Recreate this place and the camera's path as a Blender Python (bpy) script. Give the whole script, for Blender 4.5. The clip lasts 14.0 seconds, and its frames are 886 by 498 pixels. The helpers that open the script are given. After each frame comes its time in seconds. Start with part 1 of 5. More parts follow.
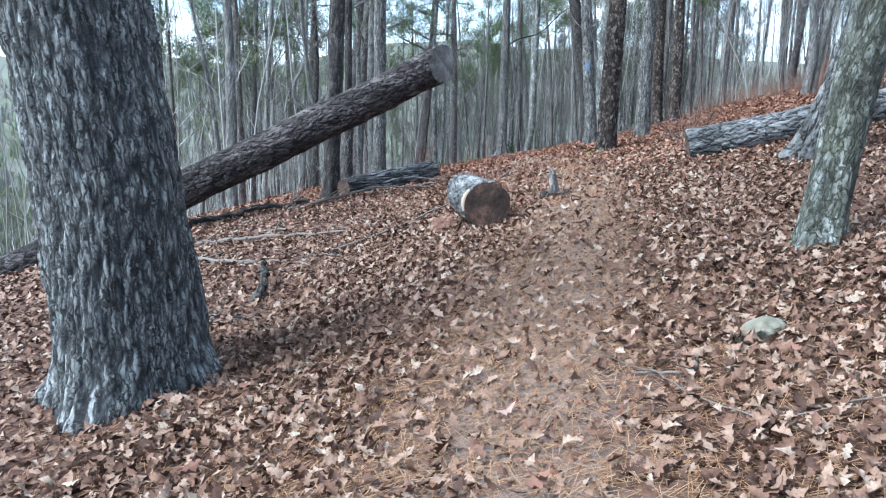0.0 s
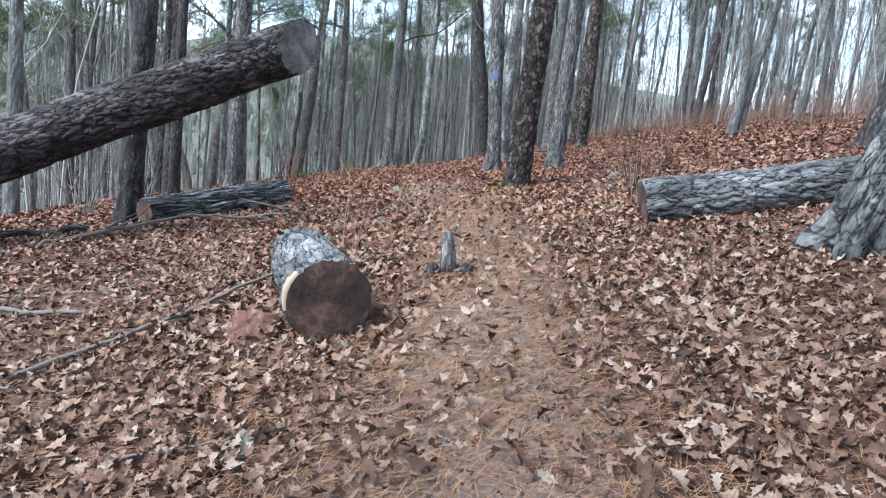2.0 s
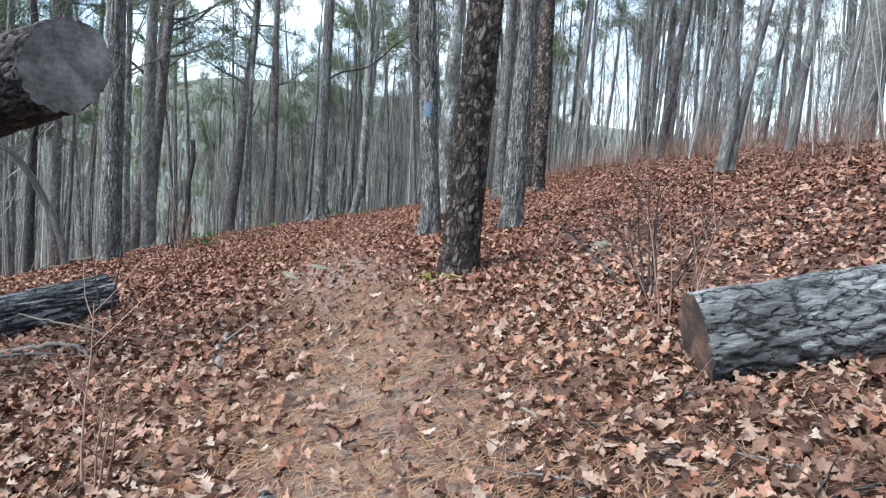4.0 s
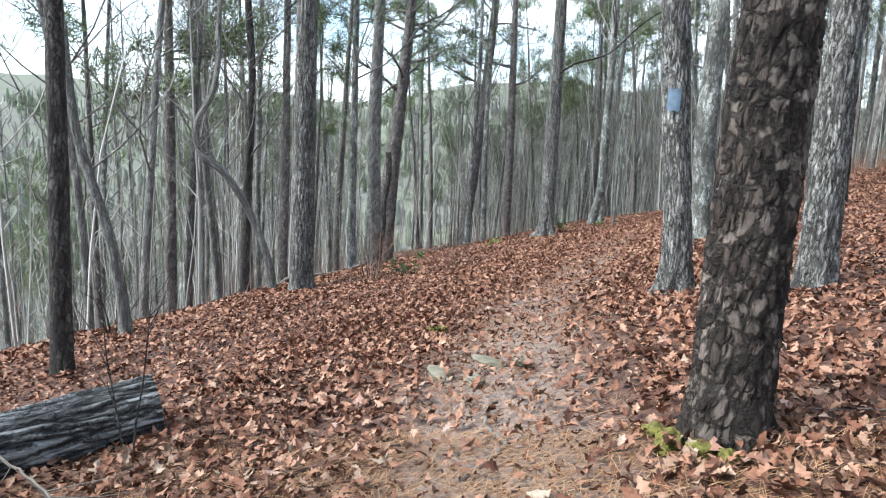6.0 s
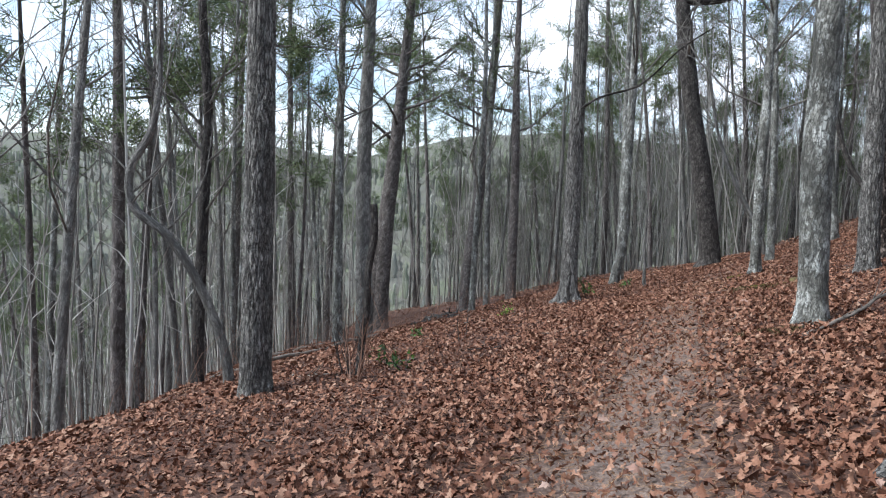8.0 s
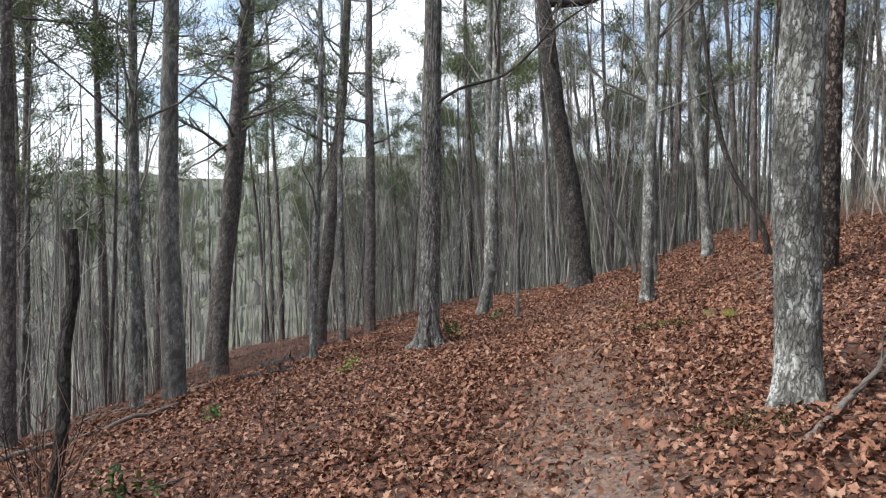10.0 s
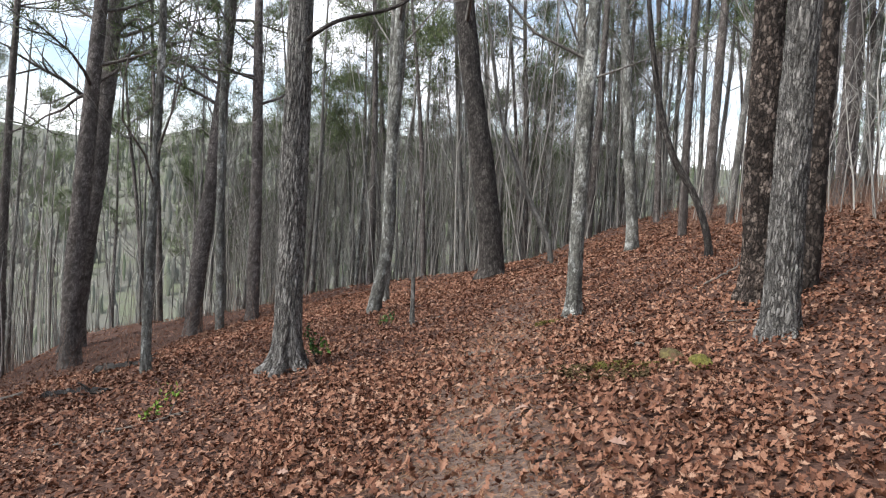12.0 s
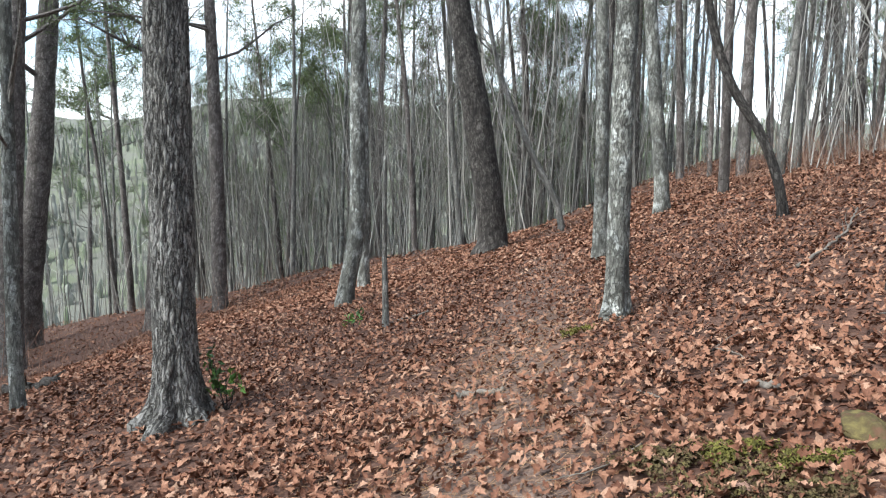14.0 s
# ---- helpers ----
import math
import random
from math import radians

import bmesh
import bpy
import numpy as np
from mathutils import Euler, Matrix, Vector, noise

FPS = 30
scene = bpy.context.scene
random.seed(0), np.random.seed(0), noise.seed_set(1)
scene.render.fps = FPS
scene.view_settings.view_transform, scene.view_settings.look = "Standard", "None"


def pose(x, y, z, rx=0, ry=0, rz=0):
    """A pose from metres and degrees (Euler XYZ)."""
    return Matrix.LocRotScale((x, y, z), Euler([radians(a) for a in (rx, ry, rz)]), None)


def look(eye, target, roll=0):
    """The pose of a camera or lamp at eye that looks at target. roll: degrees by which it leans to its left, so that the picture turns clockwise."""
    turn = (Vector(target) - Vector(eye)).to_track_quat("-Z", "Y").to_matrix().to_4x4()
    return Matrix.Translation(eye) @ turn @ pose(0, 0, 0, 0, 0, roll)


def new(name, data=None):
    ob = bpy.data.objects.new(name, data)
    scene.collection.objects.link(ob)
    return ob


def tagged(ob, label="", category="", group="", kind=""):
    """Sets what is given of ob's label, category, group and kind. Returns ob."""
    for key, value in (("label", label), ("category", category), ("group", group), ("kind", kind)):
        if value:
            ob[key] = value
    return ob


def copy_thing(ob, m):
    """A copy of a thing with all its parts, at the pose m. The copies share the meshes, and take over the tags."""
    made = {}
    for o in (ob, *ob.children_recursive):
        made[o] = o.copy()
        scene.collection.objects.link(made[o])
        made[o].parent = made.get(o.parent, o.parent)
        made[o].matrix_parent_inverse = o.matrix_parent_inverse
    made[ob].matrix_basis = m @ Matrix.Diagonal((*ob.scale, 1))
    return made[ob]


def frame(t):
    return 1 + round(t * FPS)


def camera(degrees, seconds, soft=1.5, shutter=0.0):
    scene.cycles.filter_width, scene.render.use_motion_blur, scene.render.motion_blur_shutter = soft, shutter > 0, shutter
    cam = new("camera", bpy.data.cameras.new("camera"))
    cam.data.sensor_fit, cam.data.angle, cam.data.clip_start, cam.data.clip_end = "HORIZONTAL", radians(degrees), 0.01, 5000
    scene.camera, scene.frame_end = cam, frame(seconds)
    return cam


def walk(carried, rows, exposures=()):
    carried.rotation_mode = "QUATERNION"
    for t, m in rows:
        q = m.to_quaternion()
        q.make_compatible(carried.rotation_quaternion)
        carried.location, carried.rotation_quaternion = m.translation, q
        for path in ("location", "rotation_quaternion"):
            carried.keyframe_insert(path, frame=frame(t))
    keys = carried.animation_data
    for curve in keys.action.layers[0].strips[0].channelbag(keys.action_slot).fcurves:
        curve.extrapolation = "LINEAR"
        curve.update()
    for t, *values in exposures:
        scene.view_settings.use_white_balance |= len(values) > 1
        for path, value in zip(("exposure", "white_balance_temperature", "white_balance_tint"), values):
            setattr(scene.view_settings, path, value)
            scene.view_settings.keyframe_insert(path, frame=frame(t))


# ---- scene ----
cam = camera(64.5, 14.0, soft=1.15)
PATH = [
    (0, (0.192, -6.986, 1.581), (-0.226, -5.073, 1.175), 0.3),
    (0.5, (0.028, -6.263, 1.624), (-0.312, -4.331, 1.235), 5.7),
    (1, (-0.055, -5.496, 1.669), (-0.382, -3.558, 1.303), 4.8),
    (1.5, (-0.126, -4.725, 1.672), (-0.36, -2.771, 1.317), 5.2),
    (2, (-0.083, -3.975, 1.67), (-0.175, -2.015, 1.285), 6.1),
    (2.5, (-0.059, -3.203, 1.674), (-0.025, -1.237, 1.308), 4.5),
    (2.7, (-0.015, -2.902, 1.651), (0.058, -0.932, 1.312), 4.2),
    (4.8, (0.183, 0.077, 1.851), (0.06, 2.056, 1.583), 3.5),
    (5, (0.21, 0.374, 1.838), (-0.088, 2.331, 1.55), 2.9),
    (5.5, (0.21, 0.994, 1.894), (-0.418, 2.866, 1.58), 1.4),
    (6, (0.121, 1.646, 1.931), (-0.539, 3.508, 1.625), 1.9),
    (6.5, (-0.115, 2.259, 1.929), (-0.795, 4.126, 1.7), 1.5),
    (7, (-0.399, 2.952, 1.937), (-1.15, 4.801, 1.801), 1.6),
    (7.5, (-0.683, 3.644, 1.911), (-1.48, 5.477, 1.827), 1.3),
    (8, (-0.936, 4.313, 1.876), (-1.598, 6.193, 1.715), 1.2),
    (8.5, (-1.148, 5.05, 1.854), (-1.725, 6.954, 1.649), 2.4),
    (9, (-1.276, 5.841, 1.852), (-1.625, 7.803, 1.683), 1.6),
    (9.1, (-1.27, 5.992, 1.83), (-1.599, 7.96, 1.685), 1.8),
    (9.2, (-1.318, 6.148, 1.814), (-1.627, 8.122, 1.724), 0.4),
    (11.3, (-1.201, 9.302, 1.947), (-1.497, 11.275, 1.813), -0.1),
    (11.5, (-1.182, 9.555, 2.0), (-1.45, 11.532, 1.853), 1.9),
    (12, (-1.192, 10.276, 1.938), (-1.242, 12.269, 1.772), 2.6),
    (12.5, (-1.12, 11.029, 1.913), (-1.145, 13.022, 1.74), 1.1),
    (13, (-1.055, 11.797, 1.854), (-1.1, 13.779, 1.589), 1.7),
    (13.5, (-0.986, 12.586, 1.799), (-1.034, 14.566, 1.517), 0.3),
    (13.8, (-1.003, 13.053, 1.784), (-1.054, 15.036, 1.534), -0.6),
    (14, (-1.033, 13.359, 1.722), (-1.085, 15.342, 1.469), 0.2),
]
EXPOSURES = [(0, 1.76, 5350, 3), (2.7, 1.58, 5650, 6), (5, 1.58, 5900, 4), (6.3, 1.86, 6100, 5), (7.6, 1.25, 6050, 8), (9.2, 1.1, 6400, 10), (11.5, 1.15, 6650, 11), (13, 1.3, 6550, 11), (14, 1.56, 6300, 5)]
walk(cam, [(t, look(eye, target, roll)) for t, eye, target, roll in PATH], EXPOSURES)

# ---- world and light ----
SUN_EL, SUN_ROT = radians(48), radians(238)
world = bpy.data.worlds.new("overcast_sky")
scene.world = world
world.use_nodes = True
wt = world.node_tree
wt.nodes.clear()


def node(tree, kind, **inputs):
    n = tree.nodes.new(kind)
    for k, v in inputs.items():
        key = int(k[1:]) if k[0] == "i" and k[1:].isdigit() else k.replace("_", " ")
        n.inputs[key].default_value = v
    return n


w_sky = wt.nodes.new("ShaderNodeTexSky")
w_sky.sky_type, w_sky.sun_disc = "NISHITA", False
w_sky.sun_elevation, w_sky.sun_rotation = SUN_EL, SUN_ROT
w_tc = wt.nodes.new("ShaderNodeTexCoord")
w_map = wt.nodes.new("ShaderNodeMapping")
w_map.inputs["Scale"].default_value = (1.0, 1.0, 3.2)
w_noise = node(wt, "ShaderNodeTexNoise", Scale=3.4, Detail=7.0, Roughness=0.58)
w_ramp = wt.nodes.new("ShaderNodeValToRGB")
w_ramp.color_ramp.elements[0].position, w_ramp.color_ramp.elements[1].position = 0.36, 0.66
w_mix = wt.nodes.new("ShaderNodeMixRGB")
w_mix.inputs[2].default_value = (7.2, 7.6, 8.2, 1)
w_bg = node(wt, "ShaderNodeBackground", Strength=0.118)
w_out = wt.nodes.new("ShaderNodeOutputWorld")
wt.links.new(w_tc.outputs["Generated"], w_map.inputs[0])
wt.links.new(w_map.outputs[0], w_noise.inputs["Vector"])
wt.links.new(w_noise.outputs[0], w_ramp.inputs[0])
wt.links.new(w_ramp.outputs[0], w_mix.inputs[0])
wt.links.new(w_sky.outputs[0], w_mix.inputs[1])
wt.links.new(w_mix.outputs[0], w_bg.inputs[0])
wt.links.new(w_bg.outputs[0], w_out.inputs[0])

sun = new("sun", bpy.data.lights.new("sun", "SUN"))
sun.data.energy, sun.data.angle, sun.data.color = 2.6, radians(30), (1.0, 0.97, 0.92)
sun.matrix_world = look((0, 0, 30), (0 + 30 * math.sin(SUN_ROT + math.pi), 30 * math.cos(SUN_ROT + math.pi), 30 - 30 * math.tan(SUN_EL)))


# ---- materials ----
def material(name):
    m = bpy.data.materials.new(name)
    m.use_nodes = True
    t = m.node_tree
    b = t.nodes["Principled BSDF"]
    b.inputs["Specular IOR Level"].default_value = 0.25
    return m, t, b


def ramp(t, source, stops):
    r = t.nodes.new("ShaderNodeValToRGB")
    e = r.color_ramp.elements
    while len(e) < len(stops):
        e.new(0.5)
    for k, (p, c) in zip(e, stops):
        k.position, k.color = p, (*c, 1)
    t.links.new(source, r.inputs[0])
    return r.outputs[0]


def along(t):
    """Coordinates that run round and along a trunk or log."""
    a = t.nodes.new("ShaderNodeAttribute")
    a.attribute_name = "grain"
    return a.outputs["Vector"]


def tex_noise(t, scale, detail=5, rough=0.6, stretch=(1, 1, 1), coord="Object"):
    tc, mp = t.nodes.new("ShaderNodeTexCoord"), t.nodes.new("ShaderNodeMapping")
    mp.inputs["Scale"].default_value = stretch
    n = node(t, "ShaderNodeTexNoise", Scale=scale, Detail=detail, Roughness=rough)
    t.links.new(along(t) if coord == "grain" else tc.outputs[coord], mp.inputs[0])
    t.links.new(mp.outputs[0], n.inputs["Vector"])
    return n.outputs[0]


def mix(t, fac, a, b, kind="MIX"):
    m = t.nodes.new("ShaderNodeMixRGB")
    m.blend_type = kind
    for k, v in ((0, fac), (1, a), (2, b)):
        if isinstance(v, (float, int)):
            m.inputs[k].default_value = v
        elif isinstance(v, tuple):
            m.inputs[k].default_value = (*v, 1)
        else:
            t.links.new(v, m.inputs[k])
    return m.outputs[0]


def bump(t, b, height, strength, distance):
    n = node(t, "ShaderNodeBump", Strength=strength, Distance=distance)
    t.links.new(height, n.inputs["Height"])
    t.links.new(n.outputs[0], b.inputs["Normal"])


def attr(t, name):
    a = t.nodes.new("ShaderNodeAttribute")
    a.attribute_name = name
    return a.outputs["Fac"]


def bark(name, crack, low, mid, high, lichen=None, lichen_amount=0.55, cell=(0.045, 0.16), furrow=0.16, blotch=0.35, own_noise=0.62, healed=0.7, relief=0.018, gully=0.85):
    """Bark: dark furrows between plates, each plate of its own tone, fine grain, darker stains, and patches of lichen."""
    m, t, b = material(name)
    co = along(t)
    warp = node(t, "ShaderNodeTexNoise", Scale=7.0, Detail=4.0, Roughness=0.65)
    t.links.new(co, warp.inputs["Vector"])
    bent = t.nodes.new("ShaderNodeVectorMath")
    bent.operation = "MULTIPLY_ADD"
    bent.inputs[1].default_value = (0.09, 0.09, 0.16)
    t.links.new(warp.outputs["Color"], bent.inputs[0])
    t.links.new(co, bent.inputs[2])
    warp2 = node(t, "ShaderNodeTexNoise", Scale=38.0, Detail=5.0, Roughness=0.7)
    t.links.new(co, warp2.inputs["Vector"])
    bent2 = t.nodes.new("ShaderNodeVectorMath")
    bent2.operation = "MULTIPLY_ADD"
    bent2.inputs[1].default_value = (0.03, 0.03, 0.05)
    t.links.new(warp2.outputs["Color"], bent2.inputs[0])
    t.links.new(bent.outputs[0], bent2.inputs[2])
    bent = bent2
    mp = t.nodes.new("ShaderNodeMapping")
    mp.inputs["Scale"].default_value = (1 / cell[0], 1 / cell[0], 1 / cell[1])
    t.links.new(bent.outputs[0], mp.inputs[0])
    plate, edge = node(t, "ShaderNodeTexVoronoi", Scale=1.0), node(t, "ShaderNodeTexVoronoi", Scale=1.0)
    edge.feature = "DISTANCE_TO_EDGE"
    for v in (plate, edge):
        t.links.new(mp.outputs[0], v.inputs["Vector"])
    sep = t.nodes.new("ShaderNodeSeparateColor")
    t.links.new(plate.outputs["Color"], sep.inputs[0])
    own = mix(t, own_noise, sep.outputs[0], ramp(t, tex_noise(t, 30, 8, 0.8, (1, 1, 0.22), "grain"), ((0.3, (0, 0, 0)), (0.7, (1, 1, 1)))))
    tones = ramp(t, own, ((0.27, low), (0.5, mid), (0.72, high)))
    grain = ramp(t, tex_noise(t, 110, 7, 0.75, (1, 1, 0.3), "grain"), ((0.3, (0.45, 0.45, 0.45)), (0.7, (1.35, 1.35, 1.35))))
    col = mix(t, 0.85, tones, grain, "MULTIPLY")
    if lichen:
        patch = ramp(t, tex_noise(t, 7, 9, 0.75, (1, 1, 0.6), "grain"), ((lichen_amount, (0, 0, 0)), (lichen_amount + 0.05, (1, 1, 1))))
        col = mix(t, patch, col, lichen)
    stain = ramp(t, tex_noise(t, 3.2, 8, 0.7, (1, 1, 0.5), "grain"), ((0.42, (1 - blotch,) * 3), (0.6, (1, 1, 1))))
    col = mix(t, 1.0, col, stain, "MULTIPLY")
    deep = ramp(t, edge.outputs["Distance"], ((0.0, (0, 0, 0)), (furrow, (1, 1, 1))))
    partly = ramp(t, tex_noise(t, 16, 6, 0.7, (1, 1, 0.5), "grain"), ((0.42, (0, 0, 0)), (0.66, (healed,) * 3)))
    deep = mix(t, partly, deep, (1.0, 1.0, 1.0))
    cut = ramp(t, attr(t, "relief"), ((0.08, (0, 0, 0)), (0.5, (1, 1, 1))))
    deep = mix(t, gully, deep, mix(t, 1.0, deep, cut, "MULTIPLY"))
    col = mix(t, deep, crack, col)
    t.links.new(col, b.inputs["Base Color"])
    b.inputs["Roughness"].default_value = 0.92
    high_ = mix(t, 0.35, deep, tex_noise(t, 70, 8, 0.75, (1, 1, 0.3), "grain"))
    bump(t, b, high_, 0.9, relief)
    return m


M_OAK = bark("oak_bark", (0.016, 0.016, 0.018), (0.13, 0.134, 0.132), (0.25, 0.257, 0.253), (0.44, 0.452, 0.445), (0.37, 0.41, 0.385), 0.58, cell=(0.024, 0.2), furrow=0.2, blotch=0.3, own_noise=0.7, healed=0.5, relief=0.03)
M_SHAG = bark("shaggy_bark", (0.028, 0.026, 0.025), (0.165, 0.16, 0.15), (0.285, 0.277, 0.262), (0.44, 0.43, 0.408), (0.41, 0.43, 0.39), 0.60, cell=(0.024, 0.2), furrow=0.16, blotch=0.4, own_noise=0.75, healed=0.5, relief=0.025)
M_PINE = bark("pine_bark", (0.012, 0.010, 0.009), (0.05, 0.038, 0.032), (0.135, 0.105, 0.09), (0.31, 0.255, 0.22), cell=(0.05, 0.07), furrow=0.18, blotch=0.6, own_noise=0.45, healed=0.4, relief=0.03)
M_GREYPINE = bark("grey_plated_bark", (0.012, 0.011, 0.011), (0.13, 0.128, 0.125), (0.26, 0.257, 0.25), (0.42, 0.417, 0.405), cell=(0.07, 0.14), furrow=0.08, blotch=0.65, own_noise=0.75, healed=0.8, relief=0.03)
# pine bark paled and evened out: distance haze is put into its colour
M_HAZEPINE = bark("hazed_pine_bark", (0.05, 0.044, 0.041), (0.13, 0.112, 0.105), (0.205, 0.182, 0.173), (0.31, 0.287, 0.273), cell=(0.05, 0.10), furrow=0.12, blotch=0.45)
M_GREY = bark("grey_bark", (0.08, 0.077, 0.072), (0.21, 0.203, 0.19), (0.32, 0.313, 0.294), (0.45, 0.442, 0.418), (0.43, 0.455, 0.415), 0.57, cell=(0.024, 0.12), furrow=0.12, blotch=0.5)
M_WHITE = bark("lichened_bark", (0.06, 0.06, 0.055), (0.165, 0.165, 0.15), (0.265, 0.268, 0.243), (0.39, 0.398, 0.367), (0.54, 0.562, 0.54), 0.52, cell=(0.03, 0.09), furrow=0.09, blotch=0.6)
M_MOSSY = bark("mossy_lichened_bark", (0.04, 0.04, 0.03), (0.11, 0.115, 0.085), (0.20, 0.21, 0.165), (0.32, 0.33, 0.29), (0.45, 0.475, 0.44), 0.55, cell=(0.035, 0.1), furrow=0.1, blotch=0.75)
M_DARK = bark("dark_bark", (0.016, 0.014, 0.014), (0.045, 0.04, 0.037), (0.085, 0.077, 0.071), (0.16, 0.148, 0.138), cell=(0.035, 0.10), furrow=0.16)
M_LOGGREY = bark("weathered_log_bark", (0.012, 0.012, 0.013), (0.12, 0.12, 0.121), (0.215, 0.215, 0.216), (0.34, 0.34, 0.338), cell=(0.09, 0.24), furrow=0.05, blotch=0.6, own_noise=0.8, healed=0.85, relief=0.03)
M_LOGFURROW = bark("furrowed_log_bark", (0.010, 0.010, 0.011), (0.14, 0.143, 0.147), (0.26, 0.265, 0.273), (0.40, 0.405, 0.415), cell=(0.05, 0.4), furrow=0.2, blotch=0.4, own_noise=0.6, healed=0.3, relief=0.04)
M_LOGPINE = bark("dark_pine_bark", (0.008, 0.007, 0.007), (0.028, 0.024, 0.023), (0.072, 0.06, 0.058), (0.17, 0.15, 0.146), cell=(0.08, 0.2), furrow=0.07, blotch=0.5, own_noise=0.7, healed=0.7, relief=0.03)
M_TWIG = bark("twig_bark", (0.0625, 0.0575, 0.0525), (0.1625, 0.1525, 0.14), (0.2375, 0.225, 0.2075), (0.3375, 0.325, 0.3), cell=(0.04, 0.2), furrow=0.1)


def plain(name, stops, scale, rough=0.9, stretch=(1, 1, 1), relief=0.4, depth=0.01, island=0.0, detail=6, mottle=0.0):
    """A colour that wanders by noise, with relief; island: how far each loose piece has a tone of its own."""
    m, t, b = material(name)
    n = tex_noise(t, scale, detail, 0.65, stretch)
    src = n
    if island:
        g = t.nodes.new("ShaderNodeNewGeometry")
        src = mix(t, island, n, g.outputs["Random Per Island"])
    col = ramp(t, src, stops)
    if mottle:
        col = mix(t, mottle, col, ramp(t, tex_noise(t, 75, 6, 0.8), ((0.3, (0.4, 0.37, 0.35)), (0.7, (1.4, 1.4, 1.4)))), "MULTIPLY")
    t.links.new(col, b.inputs["Base Color"])
    b.inputs["Roughness"].default_value = rough
    if relief:
        bump(t, b, n, relief, depth)
    return m


def litter_stops(k, red):
    c = [(0.0, (0.04, 0.019, 0.014)), (0.2, (0.11, 0.05, 0.036)), (0.42, (0.19, 0.093, 0.067)), (0.64, (0.25, 0.137, 0.104)),
         (0.82, (0.31, 0.185, 0.147)), (0.94, (0.36, 0.245, 0.205)), (1.0, (0.42, 0.32, 0.275))]
    return tuple((p, (r * k, g * k * (1.07 - 0.12 * red), b * k * (0.96 - 0.15 * red))) for p, (r, g, b) in c)


M_LEAF_PALE = plain("pale_dry_leaves", litter_stops(0.86, -0.7), 3.0, 0.75, relief=0.15, island=0.9, mottle=0.8)
M_LEAF_RED = plain("red_brown_dry_leaves", litter_stops(0.97, 1.3), 3.0, 0.75, relief=0.15, island=0.9, mottle=0.8)
M_NEEDLE = plain("fallen_pine_needles", ((0.0, (0.11, 0.055, 0.028)), (0.5, (0.235, 0.128, 0.064)), (1.0, (0.38, 0.245, 0.145))), 4, 0.8, relief=0, island=0.9)
M_STICK = plain("weathered_sticks", ((0.2, (0.07, 0.06, 0.052)), (0.6, (0.17, 0.15, 0.132)), (0.9, (0.30, 0.275, 0.25))), 14, 0.9, (1, 1, 1), 0.7, 0.006, 0.4, mottle=0.7)
M_PALEWOOD = plain("bare_wood", ((0.3, (0.24, 0.18, 0.125)), (0.55, (0.38, 0.30, 0.225)), (0.75, (0.50, 0.43, 0.345))), 12, 0.85, (1, 1, 0.15), 0.5, 0.004)
M_MOSS = plain("moss", ((0.3, (0.05, 0.042, 0.02)), (0.5, (0.13, 0.12, 0.03)), (0.75, (0.24, 0.23, 0.06))), 40, 0.95, relief=1.0, depth=0.02)
M_DULLMOSS = plain("dull_moss", ((0.38, (0.10, 0.055, 0.034)), (0.5, (0.075, 0.058, 0.028)), (0.66, (0.14, 0.115, 0.045))), 14, 0.95, relief=1.0, depth=0.02)
M_STONE = plain("grey_stone", ((0.3, (0.1018, 0.092, 0.06688)), (0.55, (0.1696, 0.1584, 0.1197)), (0.8, (0.2459, 0.228, 0.1795))), 14, 0.85, relief=0.5)
M_GREEN = plain("evergreen_leaves", ((0.2, (0.02, 0.045, 0.012)), (0.6, (0.05, 0.11, 0.025)), (1.0, (0.12, 0.2, 0.04))), 5, 0.45, relief=0, island=0.8)
M_BRIGHT = plain("bright_green_leaves", ((0.2, (0.08, 0.14, 0.02)), (0.6, (0.14, 0.24, 0.03)), (1.0, (0.22, 0.32, 0.05))), 5, 0.5, relief=0, island=0.8)
M_NEEDLES = plain("pine_foliage", ((0.0, (0.045, 0.066, 0.032)), (0.5, (0.095, 0.13, 0.058)), (1.0, (0.17, 0.205, 0.09))), 3, 0.6, relief=0, island=0.9)
M_BRUSH = plain("dead_brush", ((0.0, (0.13, 0.07, 0.05)), (0.5, (0.22, 0.13, 0.095)), (1.0, (0.33, 0.23, 0.18))), 3, 0.9, relief=0, island=0.9)
# stems lighter and greyer than bark, with aerial haze painted into their tone
M_HAZESTEM = plain("hazed_stems", ((0.0, (0.11, 0.10, 0.093)), (0.4, (0.24, 0.229, 0.213)), (0.75, (0.38, 0.368, 0.343)), (1.0, (0.55, 0.543, 0.512))), 1.5, 0.9, relief=0, island=0.85)
M_BLAZE = plain("blue_paint", ((0.3, (0.10, 0.145, 0.20)), (0.7, (0.16, 0.22, 0.29))), 30, 0.7, relief=0.5, depth=0.004)
# crown colours greyed and lifted to paint the haze over the hill
M_HAZEWOOD = plain("far_woods", ((0.0, (0.10, 0.108, 0.092)), (0.35, (0.1615, 0.1658, 0.1403)), (0.6, (0.1827, 0.187, 0.1615)), (0.8, (0.153, 0.1827, 0.1148)), (1.0, (0.2125, 0.2082, 0.1913))), 0.03, 0.95, relief=0, island=0.75)


